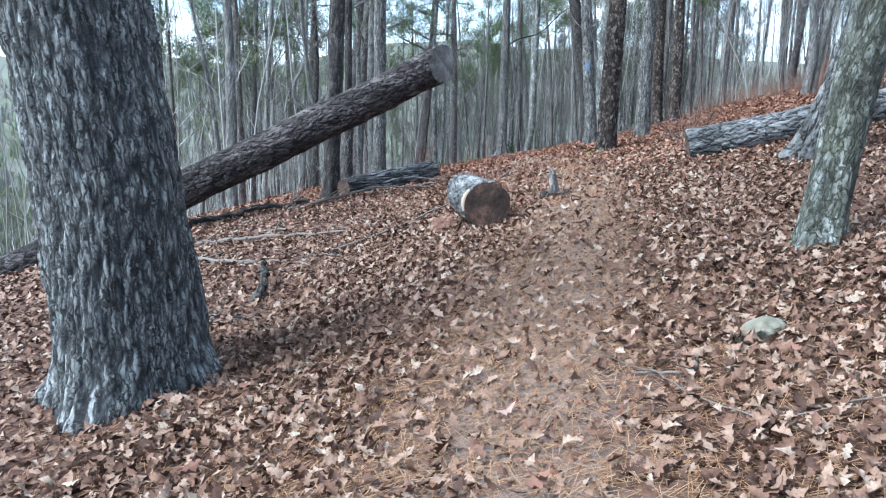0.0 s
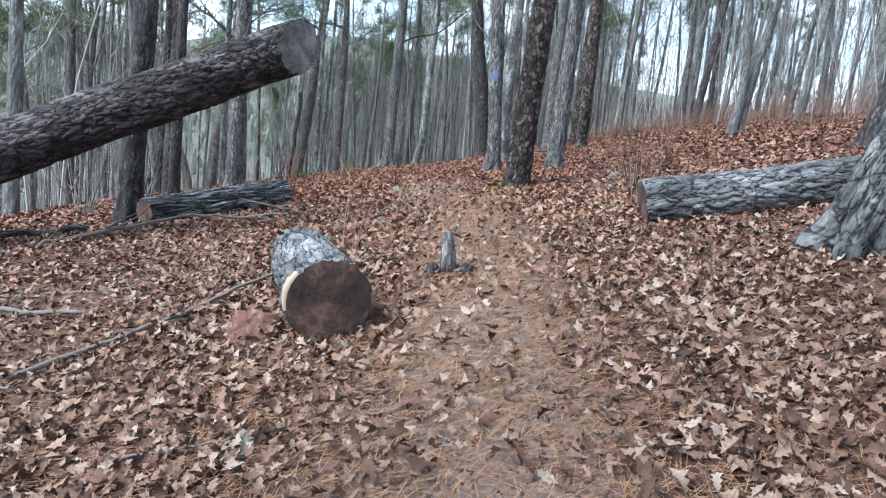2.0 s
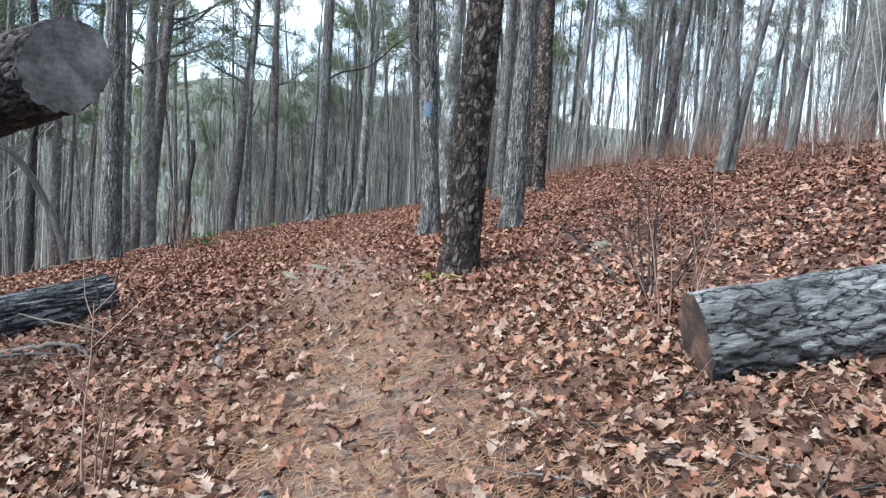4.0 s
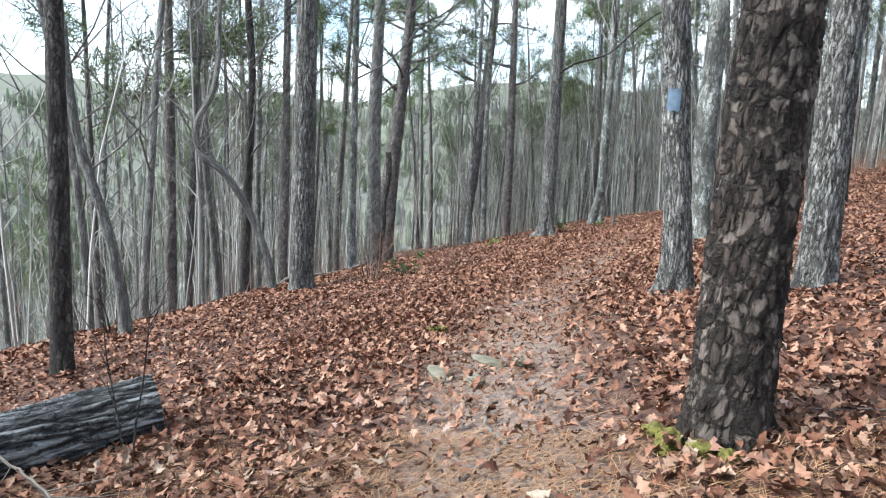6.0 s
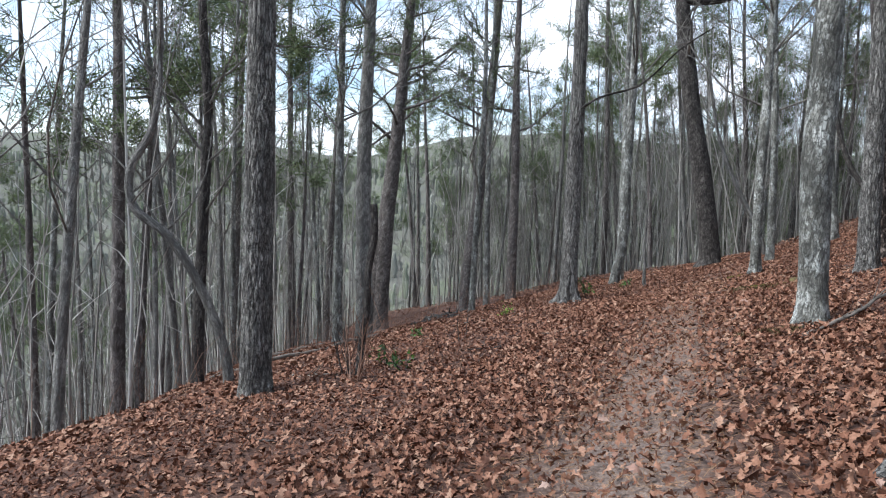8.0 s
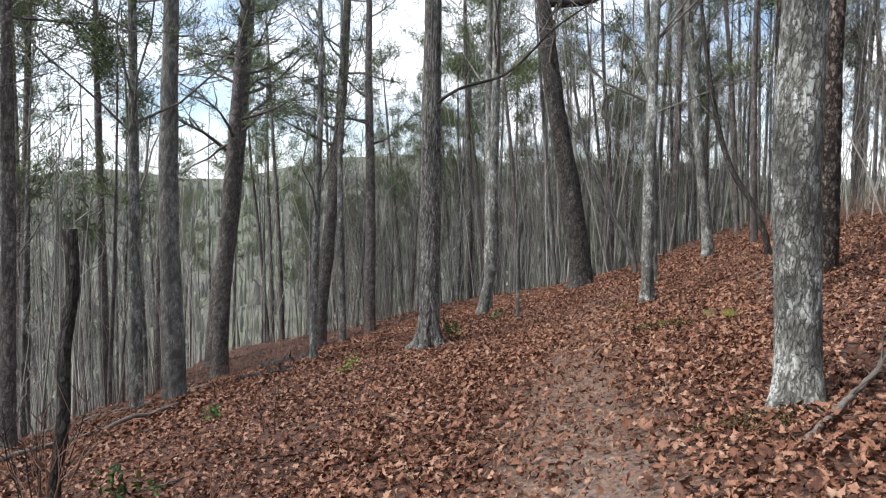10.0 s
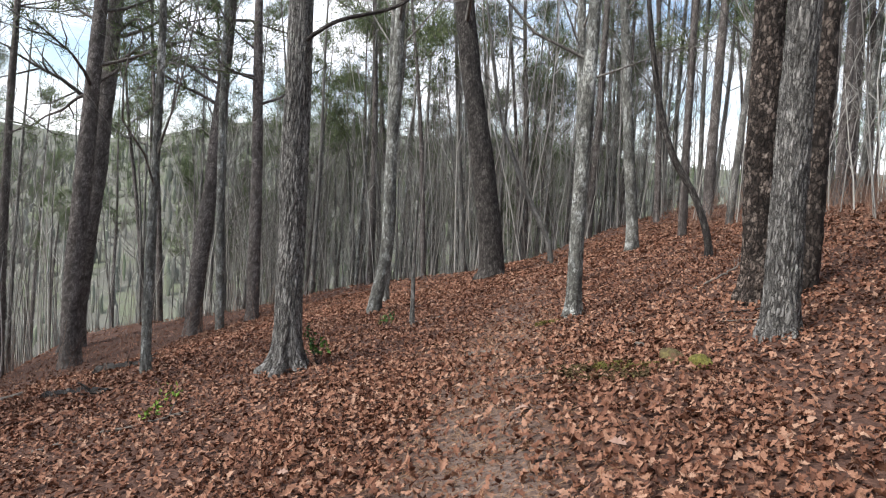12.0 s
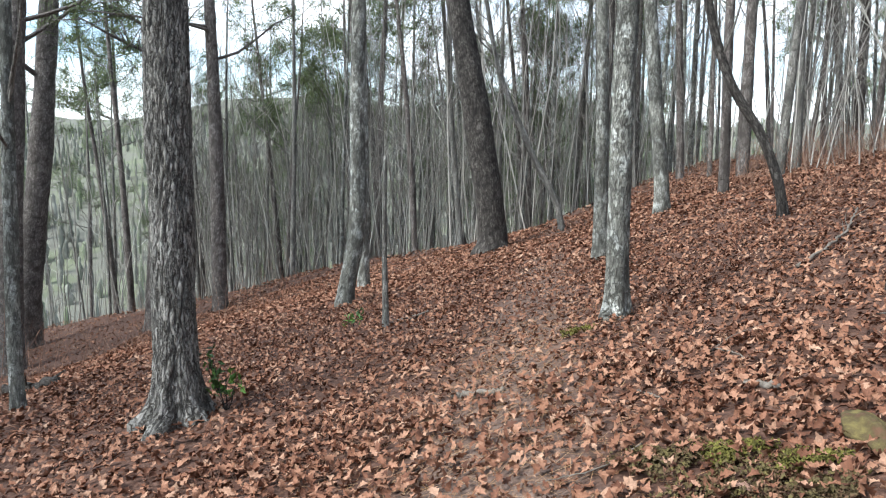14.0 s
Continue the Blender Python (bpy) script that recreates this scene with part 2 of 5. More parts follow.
def cut_wood(name, dark, mid, light):
    m, t, b = material(name)
    tc = t.nodes.new("ShaderNodeTexCoord")
    w = node(t, "ShaderNodeTexWave", Scale=9.0, Distortion=2.5, Detail=3.0)
    w.wave_type, w.rings_direction = "RINGS", "Y"
    t.links.new(tc.outputs["Object"], w.inputs["Vector"])
    n = tex_noise(t, 5, 8, 0.72)
    col = mix(t, 0.07, ramp(t, n, ((0.36, dark), (0.5, mid), (0.63, light))), w.outputs[0], "OVERLAY")
    t.links.new(col, b.inputs["Base Color"])
    b.inputs["Roughness"].default_value = 0.9
    bump(t, b, n, 0.5, 0.01)
    return m


M_CUT_DARK = cut_wood("dark_weathered_cut", (0.02, 0.015, 0.013), (0.06, 0.039, 0.030), (0.17, 0.098, 0.067))
M_CUT_GREY = cut_wood("grey_weathered_cut", (0.06, 0.055, 0.05), (0.14, 0.132, 0.125), (0.25, 0.24, 0.23))


def ground_material():
    m, t, b = material("forest_floor")
    tc = t.nodes.new("ShaderNodeTexCoord")
    v = node(t, "ShaderNodeTexVoronoi", Scale=22.0, Randomness=1.0)
    t.links.new(tc.outputs["Object"], v.inputs["Vector"])
    sep = t.nodes.new("ShaderNodeSeparateColor")
    t.links.new(v.outputs["Color"], sep.inputs[0])
    # litter ground is toned dark, putting the shade between loose leaves into its colour
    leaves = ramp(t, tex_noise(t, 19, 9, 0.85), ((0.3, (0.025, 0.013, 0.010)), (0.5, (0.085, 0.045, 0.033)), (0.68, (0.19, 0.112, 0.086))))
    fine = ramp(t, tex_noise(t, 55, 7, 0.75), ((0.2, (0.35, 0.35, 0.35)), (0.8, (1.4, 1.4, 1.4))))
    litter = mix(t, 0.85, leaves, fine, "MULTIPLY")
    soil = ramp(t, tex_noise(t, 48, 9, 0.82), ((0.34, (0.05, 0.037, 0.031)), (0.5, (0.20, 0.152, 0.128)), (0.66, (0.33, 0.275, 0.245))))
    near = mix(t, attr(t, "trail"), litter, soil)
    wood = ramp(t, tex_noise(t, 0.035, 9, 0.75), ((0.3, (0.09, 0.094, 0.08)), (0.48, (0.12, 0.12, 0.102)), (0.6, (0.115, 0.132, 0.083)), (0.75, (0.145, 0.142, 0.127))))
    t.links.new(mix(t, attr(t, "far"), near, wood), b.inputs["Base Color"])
    b.inputs["Roughness"].default_value = 0.95
    bump(t, b, v.outputs["Distance"], 0.6, 0.03)
    return m


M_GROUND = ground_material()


# ---- the lie of the land ----
TRAIL_Z = ((-6, 0.173), (-2, 0.461), (2, 0.699), (6, 0.763), (10, 0.593), (15, 0.477), (19, 0.30), (25, -0.005), (31, -0.53))
CROSS_Z = ((-10, -2.193), (-5.5, -0.987), (-3.2, -0.55), (-1.6, -0.319), (-0.2, 0.0), (1.3, 0.295), (4.3, 1.106))
TRAIL_X = ((-8, 0.2), (-4, -0.1), (0, 0.05), (3, -0.2), (5, -0.75), (8, -1.25), (12, -1.1), (16, -0.95), (20, -0.4), (25, 0.4), (31, 1.3), (40, 3))
BARE = ((-8, 0.8), (2, 0.85), (4, 0.95), (8, 0.9), (14, 0.7), (17, 0.4), (30, 0.25))
VALLEY = ((0, 0), (6, -2.2), (30, -16), (80, -37), (150, -41), (240, -18), (430, 24), (520, 27), (700, 10), (1000, 40), (1500, 120), (1900, 95), (2600, 60))


def knots(v, table):
    return np.interp(v, [a for a, _ in table], [b for _, b in table])


def waves(x, y, size, seed):
    """A gentle sum of sines that stands in for uneven ground."""
    r = np.random.RandomState(seed)
    z = 0 * x
    for k in range(7):
        a, f, p = r.uniform(0, 6.28), r.uniform(0.6, 1.9) / size, r.uniform(0, 6.28)
        z = z + np.sin((x * math.cos(a) + y * math.sin(a)) * 6.28 * f + p) / 7
    return z


def beyond(x, y):
    """Metres past the edge where the hillside falls away."""
    left = -x - knots(y, ((-40, 12.5), (3, 11.6), (6, 7.9), (12, 7.8), (20, 12.0), (37, 17.6), (80, 30)))
    ahead = y - (33.5 + 0.55 * np.clip(-x, 0, 20) + 0.8 * np.clip(x - 1, 0, 60))
    return np.maximum(np.maximum(left, ahead), 0)


def land(x, y):
    x, y = np.asarray(x, float), np.asarray(y, float)
    z = knots(y, TRAIL_Z) + knots(x, CROSS_Z) + 0.0851 * np.clip(x, -10, 5) * (np.clip(y, -6, 31) - 10) / 30
    z = z - 0.26 * np.clip(-10 - x, 0, 14) + 0.25 * np.clip(x - 4.3, 0, 3.2) + 0.1 * np.clip(x - 7.5, 0, 4) - 0.06 * np.clip(x - 14, 0, 400)
    d = beyond(x, y)
    far = np.clip((d - 150) / 200, 0, 1)
    z = z + knots(d, VALLEY) + far * 16 * waves(x, y, 420, 4) + np.clip((d - 900) / 300, 0, 1) * 45 * waves(x, y, 900, 9)
    return z + 0.035 * waves(x, y, 1.7, 2) * np.clip(1 - d / 20, 0, 1)


def spread(lo, hi, step, out_lo, out_hi, grow=1.13):
    mid = list(np.arange(lo, hi, step))
    a, s = [lo], step
    while a[-1] > out_lo:
        s *= grow
        a.append(a[-1] - s)
    b, s = [mid[-1]], step
    while b[-1] < out_hi:
        s *= grow
        b.append(b[-1] + s)
    return np.array(a[:0:-1] + mid + b[1:])


def mesh_object(name, verts, faces, mat, parent=None, smooth=True, attrs=None):
    me = bpy.data.meshes.new(name)
    me.from_pydata(verts if isinstance(verts, list) else [tuple(v) for v in np.asarray(verts).tolist()], [], faces if isinstance(faces, list) else np.asarray(faces).tolist())
    for k, v in (attrs or {}).items():
        v = np.asarray(v, np.float32)
        if v.ndim == 2:
            me.attributes.new(k, "FLOAT_VECTOR", "POINT").data.foreach_set("vector", v.ravel())
        else:
            me.attributes.new(k, "FLOAT", "POINT").data.foreach_set("value", v)
    if mat:
        me.materials.append(mat)
    if smooth:
        me.polygons.foreach_set("use_smooth", [True] * len(me.polygons))
    me.update()
    ob = new(name, me)
    if parent:
        ob.parent = parent
    return ob


def build_ground():
    xs, ys = spread(-9, 6, 0.14, -2600, 900), spread(-8, 26, 0.14, -500, 2600)
    X, Y = np.meshgrid(xs, ys)
    Z = land(X, Y)
    rng = np.random.RandomState(3)
    d = beyond(X, Y)
    Z = Z + np.where(d < 1, 0.012 * rng.randn(*Z.shape), 0)
    u = np.abs(X - knots(Y, TRAIL_X)) + 0.12 * waves(X, Y, 0.9, 8)
    trail = np.clip(1.3 - u / 0.5, 0, 0.95) * (d < 1) * knots(Y, BARE)
    Z = Z - 0.035 * trail
    n, m = Z.shape
    i = np.arange(n * m).reshape(n, m)
    faces = np.stack([i[:-1, :-1], i[:-1, 1:], i[1:, 1:], i[1:, :-1]], -1).reshape(-1, 4)
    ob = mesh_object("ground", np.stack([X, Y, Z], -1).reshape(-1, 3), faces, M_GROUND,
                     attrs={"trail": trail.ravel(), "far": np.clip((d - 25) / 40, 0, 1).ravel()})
    tagged(ob, "leaf-covered forest hillside with a worn dirt trail", "ground", kind="structure")


build_ground()


# ---- wood: trunks, limbs, twigs, foliage ----
def cells(u, v, nu, seed):
    """Cell noise round a trunk: distance to the nearest border, and a tone for each cell."""
    r = np.random.RandomState(seed)
    tab = r.rand(nu, 97, 3)
    iu, iv = np.floor(u).astype(int), np.floor(v).astype(int)
    f1, f2, tone = np.full(u.shape, 9.0), np.full(u.shape, 9.0), np.zeros(u.shape)
    for du in (-1, 0, 1):
        for dv in (-1, 0, 1):
            cu, cv = iu + du, iv + dv
            q = tab[cu % nu, cv % 97]
            d = np.hypot(cu + q[..., 0] - u, cv + q[..., 1] - v)
            near = d < f1
            f2 = np.where(near, f1, np.minimum(f2, d))
            tone = np.where(near, q[..., 2], tone)
            f1 = np.where(near, d, f1)
    return f2 - f1, tone


BARKS = {  # cell width, cell height, depth, how wide the furrows are
    "oak": (0.04, 0.28, 0.024, 0.6), "pine": (0.044, 0.062, 0.014, 0.42), "shag": (0.036, 0.24, 0.014, 0.4),
    "grey": (0.03, 0.16, 0.007, 0.55), "white": (0.05, 0.11, 0.004, 0.35), "dark": (0.035, 0.12, 0.009, 0.4), "log": (0.075, 0.14, 0.018, 0.3), "furrow": (0.05, 0.5, 0.02, 0.5)}


def smooth_line(points, n):
    """n points along a soft curve through the given ones."""
    p = np.array(points, float)
    s = np.r_[0, np.cumsum(np.linalg.norm(np.diff(p, axis=0), axis=1))]
    t = np.linspace(0, s[-1], n)
    m = np.gradient(p, s, axis=0) if len(p) > 2 else np.repeat((p[1:] - p[:-1]) / s[-1], 2, 0)
    k = np.clip(np.searchsorted(s, t, side="right") - 1, 0, len(p) - 2)
    h = (s[k + 1] - s[k])[:, None]
    a = ((t - s[k])[:, None]) / h
    return (2 * a**3 - 3 * a**2 + 1) * p[k] + (a**3 - 2 * a**2 + a) * h * m[k] + (-2 * a**3 + 3 * a**2) * p[k + 1] + (a**3 - a**2) * h * m[k + 1], t


def tube(line, radii, sides, kind=None, seed=0, flare=0.0, length=None, caps=False):
    """A round limb along a line: vertices, faces, relief, and coordinates round and along it."""
    line, radii = np.asarray(line), np.asarray(radii)
    way = np.gradient(line, axis=0)
    way /= np.linalg.norm(way, axis=1)[:, None] + 1e-9
    ref = np.where(np.abs(way[:, 2:3]) > 0.9, [[1.0, 0, 0]], [[0, 0, 1.0]])
    a = np.cross(way, ref)
    for i in range(1, len(a)):
        a[i] = a[i - 1] - way[i] * (a[i - 1] @ way[i])
        a[i] /= np.linalg.norm(a[i]) + 1e-9
    a[0] /= np.linalg.norm(a[0]) + 1e-9
    b = np.cross(way, a)
    th = np.linspace(0, 2 * math.pi, sides, endpoint=False)
    n = len(line)
    R = np.repeat(radii[:, None], sides, 1)
    s = np.r_[0, np.cumsum(np.linalg.norm(np.diff(line, axis=0), axis=1))] if length is None else length
    rel, tone = np.ones((n, sides)), np.full((n, sides), 0.5)
    if kind:
        cw, ch, depth, wide = BARKS[kind]
        r0 = radii[min(len(radii) - 1, n // 4)]
        nu = max(5, int(round(2 * math.pi * r0 / cw)))
        rng = np.random.RandomState(seed)
        ph = rng.uniform(0, 6.28, 4)
        U = np.repeat((th / (2 * math.pi) * nu)[None], n, 0)
        V = np.repeat((s / ch)[:, None], sides, 1)
        TH = np.repeat(th[None], n, 0)
        U, V = (U + 0.35 * np.sin(V * 1.3 + 2 * TH + ph[0]) + 0.3 * np.sin(V * 3.1 - 3 * TH + ph[1]) + 0.12 * np.sin(V * 9.7 + 5 * TH),
                V + 0.6 * np.sin(TH * 3 + V * 0.31 + ph[2]) + 0.4 * np.sin(TH * 7 - V * 0.5 + ph[3]) + 0.2 * np.sin(TH * 17 + ph[0]))
        edge, tone = cells(U, V, nu, seed + 1)
        rel = np.clip(edge / wide, 0, 1)
        scale = min(1.0, r0 / 0.12)
        R = R + depth * scale * (rel - 0.6 + 0.7 * (tone - 0.5))
        lump = 0.05 * np.sin(2 * th + ph[0])[None] * np.sin(s * 1.7 + ph[3])[:, None] + 0.03 * np.sin(3 * th + ph[1])[None] * np.sin(s * 4 + ph[2])[:, None]
        R = R * (1 + lump)
    if flare:
        f = np.exp(-np.clip(s, 0, None) / 0.16)[:, None] * flare
        rng = np.random.RandomState(seed + 5)
        roots = 0.55 + 0.45 * np.cos(rng.randint(4, 6) * th + rng.uniform(0, 6))
        R = R * (1 + f * roots[None])
    P = line[:, None] + R[..., None] * (np.cos(th)[None, :, None] * a[:, None] + np.sin(th)[None, :, None] * b[:, None])
    i = np.arange(n * sides).reshape(n, sides)
    j = np.roll(i, -1, 1)
    F = np.stack([i[:-1], j[:-1], j[1:], i[1:]], -1).reshape(-1, 4).tolist()
    if caps:
        F += [i[0].tolist()[::-1], i[-1].tolist()]
    shift = np.array((seed * 1.37 % 7, seed * 2.11 % 9, seed * 3.7 % 11))
    grain = np.stack([radii[:, None] * np.cos(th)[None], radii[:, None] * np.sin(th)[None], np.repeat(s[:, None], sides, 1)], -1) + shift
    return P.reshape(-1, 3), F, rel.ravel(), grain.reshape(-1, 3)


class Bundle:
    """Gathers loose pieces of one mesh."""

    def __init__(self):
        self.v, self.f, self.rel, self.tone, self.n = [], [], [], [], 0

    def add(self, v, f, rel=None, tone=None):
        v = np.asarray(v)
        self.v.append(v)
        self.f += [[k + self.n for k in q] for q in f]
        self.rel.append(np.ones(len(v)) if rel is None else rel)
        self.tone.append(v if tone is None else tone)
        self.n += len(v)

    def make(self, name, mat, parent=None, smooth=True):
        return mesh_object(name, np.concatenate(self.v), self.f, mat, parent, smooth, {"relief": np.concatenate(self.rel), "grain": np.concatenate(self.tone)})


def grow(bun, start, way, length, radius, rng, level, tips, sides=4, droop=0.0, wig=0.25, split=4):
    """One limb with the smaller ones that fork from it."""
    n = 5 if level else 4
    p, w = [np.array(start)], np.array(way) / np.linalg.norm(way)
    for k in range(n - 1):
        w = w + rng.normal(0, wig, 3) * 0.5 + np.array([0, 0, 0.10 - droop])
        w /= np.linalg.norm(w)
        p.append(p[-1] + w * length / (n - 1))
    v, f, rel, tone = tube(p, np.linspace(radius, radius * 0.35, n), sides if level else 3)
    bun.add(v, f, rel, tone + rng.rand() * 5)
    tips.append((p[-1], w))
    if level:
        for k in range(split):
            at = rng.uniform(0.3, 1.0) * (n - 1)
            i = min(int(at), n - 2)
            q = p[i] + (p[i + 1] - p[i]) * (at - i)
            tips.append((q, w))
            side = rng.normal(0, 1, 3)
            side -= w * (side @ w)
            d = w * 0.7 + side / np.linalg.norm(side) * 0.75
            grow(bun, q, d, length * rng.uniform(0.35, 0.6), radius * 0.45, rng, level - 1, tips, 3, droop, wig, split)


def tuft_mesh(points, rng, size, blades, name, mat, parent):
    """Pine foliage: sprays of thin blades round the ends of twigs."""
    V, F, n = [], [], 0
    for p, w in points:
        d = rng.normal(0, 1, (blades, 3)) + w * 0.6 + [0, 0, 0.25]
        d /= np.linalg.norm(d, axis=1)[:, None]
        side = np.cross(d, rng.normal(0, 1, (blades, 3)))
        side /= np.linalg.norm(side, axis=1)[:, None] + 1e-9
        c = p + rng.normal(0, size * 0.32, (blades, 3))
        L = size * rng.uniform(0.6, 1.1, (blades, 1))
        V.append(np.stack([c - side * L * 0.034, c + side * L * 0.034, c + d * L], 1).reshape(-1, 3))
        F.append(np.arange(n, n + blades * 3).reshape(-1, 3))
        n += blades * 3
    return mesh_object(name, np.concatenate(V), np.concatenate(F), mat, parent, False)


KINDS = {"oak": M_OAK, "pine": M_PINE, "shag": M_SHAG, "grey": M_GREY, "white": M_WHITE, "dark": M_DARK, "farpine": M_HAZEPINE, "greypine": M_GREYPINE, "mossy": M_MOSSY}


def tree(name, label, kind, x, y, r, bends, height=15.0, seed=0, fine=1, flare=0.5, crown=True, crown_from=0.38, limbs=16, taper=0.45, broken=False, group="forest trees"):
    """A tree at (x, y): bends are offsets of the trunk's line from its foot. fine: 2 near the trail, 1 middling, 0 far."""
    rng = np.random.RandomState(seed + 11)
    if fine and r < 0.13 and crown_from == 0.38 and kind in ("grey", "white", "dark"):
        crown_from = 0.24
    base = tagged(new(name), label, "tree", group)
    zz = float(land(x, y))
    base.location = (x, y, zz)
    pts = [np.array((0, 0, -0.25)), np.array((0, 0, 0.0))]
    pts += [np.array(b, float) for b in bends]
    if not bends:
        pts.append(np.array((rng.normal(0, 0.02), rng.normal(0, 0.02), 1.0)) * height * 0.4)
    if not broken and pts[-1][2] < height - 1:
        d = pts[-1] - pts[-2] if len(pts) > 3 else pts[-1] - pts[1]
        d = d / max(d[2], 0.2)
        while pts[-1][2] < height - 1:
            d = d * np.array((0.8, 0.8, 1)) + np.array((*rng.normal(0, 0.025, 2), 0))
            pts.append(pts[-1] + d * min(4.0, height - pts[-1][2] + 0.1))
    total = sum(np.linalg.norm(b - a) for a, b in zip(pts, pts[1:]))
    step = {2: 0.032, 1: 0.1, 0: 0.4}[fine]
    sides = {2: max(44, min(150, int(2 * math.pi * r / 0.0105))), 1: 20, 0: 8}[fine]
    line, s = smooth_line(pts, max(12, int(total / step)) if fine < 2 else 900)
    if fine == 2:
        keep = np.unique(np.r_[np.searchsorted(s, np.arange(0, min(total, 4.2), step)), np.searchsorted(s, np.arange(min(total, 4.2), total, 0.25))])
        line, s = line[np.clip(keep, 0, 899)], s[np.clip(keep, 0, 899)]
    rad = r * (1 - (1 - taper) * np.clip(s / total, 0, 1)) if broken else r * (1 - 0.85 * (s / total) ** 1.25)
    look_kind = {"farpine": "pine", "greypine": "log", "mossy": "white"}.get(kind, kind)
    v, f, rel, tone = tube(line, rad, sides, look_kind, seed, flare, np.clip(s - 0.25, 0, None), caps=broken)
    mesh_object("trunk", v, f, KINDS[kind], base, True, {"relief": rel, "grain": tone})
    if crown:
        tips = []
        is_pine = kind in ("pine", "farpine", "greypine")
        whole = Bundle()
        for k in range(limbs):
            at = rng.uniform(crown_from, 0.97)
            i = min(int(np.searchsorted(s, at * total)), len(line) - 1)
            az, up = rng.uniform(0, 6.283), rng.uniform(0.05, 0.5) if is_pine else rng.uniform(0.4, 1.3)
            L = (1 - at + 0.25) * height * (0.19 if is_pine else 0.27) * rng.uniform(0.6, 1.2)
            bun = Bundle() if fine else whole
            grow(bun, line[i], (math.cos(az), math.sin(az), up), L, max(0.012, rad[i] * 0.3), rng, 1 if is_pine else 2, tips, 5 if fine == 2 else 4, 0.02 if is_pine else 0.0, 0.3, 5 if is_pine else 4 if fine else 3)
            if fine:
                bun.make("limb", M_HAZEPINE if is_pine else M_TWIG, base)
        if not fine:
            tagged(whole.make("crown", M_HAZEPINE if is_pine else M_TWIG, base), kind="stuff")
        if is_pine:
            tagged(tuft_mesh(tips, rng, 0.40, 26, "foliage", M_NEEDLES, base), kind="stuff")
    return base


# ---- trees along the trail ----
def trees_by_the_trail():
    big = "very thick old oak trunk with deeply furrowed grey bark"
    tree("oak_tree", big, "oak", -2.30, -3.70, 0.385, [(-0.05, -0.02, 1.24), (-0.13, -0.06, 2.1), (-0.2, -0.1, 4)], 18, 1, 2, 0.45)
    tree("bare_tree", "mossy grey bare tree at the uphill side of the trail", "mossy", 1.56, -2.32, 0.125, [(0.06, 0, 0.7), (0.16, 0, 1.5)], 13, 2, 2, 0.5)
    tree("pine_tree", "grey plated tree with spreading exposed roots beside a fallen log", "greypine", 2.28, 0.50, 0.165, [(0.2, 0.02, 0.9), (0.42, 0.02, 1.8), (0.6, 0.02, 3.0)], 15, 3, 2, 1.1)
    tree("bare_tree", "thick pale tree high on the upper slope", "grey", 9.2, 14.4, 0.27, [(0.1, 0, 3), (0.3, 0, 7)], 17, 44, 1, 0.3)
    tree("bare_tree", "grey forked tree on the upper slope", "grey", 4.6, 10.2, 0.09, [(0.06, 0, 0.9), (-0.1, 0, 2.4), (-0.25, 0, 4.2)], 11, 45, 1, 0.4, crown_from=0.2)
    tree("bare_tree", "grey tree leaning on the upper slope", "grey", 4.75, 10.25, 0.075, [(0.1, 0, 1.2), (0.35, 0, 3.0)], 11, 46, 1, 0.4, crown_from=0.25)
    tree("bare_tree", "dark leaning bare trunk on the slope", "dark", 4.36, 4.61, 0.13, [(0.10, -0.03, 0.76), (0.22, -0.04, 1.46)], 12, 4, 1, 0.8)
    tree("bare_tree", "dark bare tree at the end of a fallen log", "dark", -3.85, 3.32, 0.13, [(0.06, 0.03, 1.3), (0.13, 0.06, 2.5)], 14, 5, 1, 0.6)
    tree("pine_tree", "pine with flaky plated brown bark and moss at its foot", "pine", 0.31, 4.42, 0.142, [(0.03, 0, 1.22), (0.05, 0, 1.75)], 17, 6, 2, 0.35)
    tree("bare_tree", "pale grey tree with a blackened foot", "shag", 1.01, 7.36, 0.125, [(0.0, 0, 1.3), (0.02, 0, 2.4)], 14, 7, 2, 0.5)
    tree("pine_tree", "slim dark pine farther up the slope", "pine", 2.3, 14.5, 0.15, [(-0.03, 0, 1.8), (-0.08, 0, 3.5)], 15, 8, 1, 0.3)
    tree("bare_tree", "grey tree with a blue paint blaze", "shag", 0.04, 7.57, 0.112, [(-0.12, 0, 1.62), (-0.18, 0, 2.4)], 15, 9, 2, 0.9)
    tree("bare_tree", "trunk blotched with white lichen beside the trail", "white", 0.24, 12.04, 0.142, [(-0.04, 0, 1.46), (-0.01, 0, 2.83)], 15, 10, 2, 0.6)
    tree("bare_tree", "pale bare tree with cracked bark beside a pine", "shag", 1.60, 16.36, 0.145, [(-0.02, 0, 1.2), (-0.02, 0, 2.5)], 15, 11, 2, 0.5)
    tree("pine_tree", "pine with thick plated bark", "pine", 2.07, 18.0, 0.17, [(-0.05, 0.02, 1.3), (-0.08, 0.03, 2.6)], 17, 12, 2, 0.5)
    tree("pine_tree", "dark pine behind a pale tree", "pine", 2.55, 18.0, 0.16, [(0.0, 0, 1.8), (0.03, 0, 3.8)], 17, 13, 1, 0.3)
    tree("bare_tree", "small trunk grey-green with lichen beside the trail", "white", 0.29, 19.28, 0.098, [(0, 0, 1.66), (0.03, 0, 3.1)], 13, 14, 2, 0.7)
    tree("oak_tree", "big dark leaning oak at the crest of the trail", "dark", -0.25, 30.6, 0.36, [(-0.40, 0, 3.1), (-0.95, 0.04, 6.3), (-1.35, 0.04, 9.6)], 19, 15, 1, 0.55)
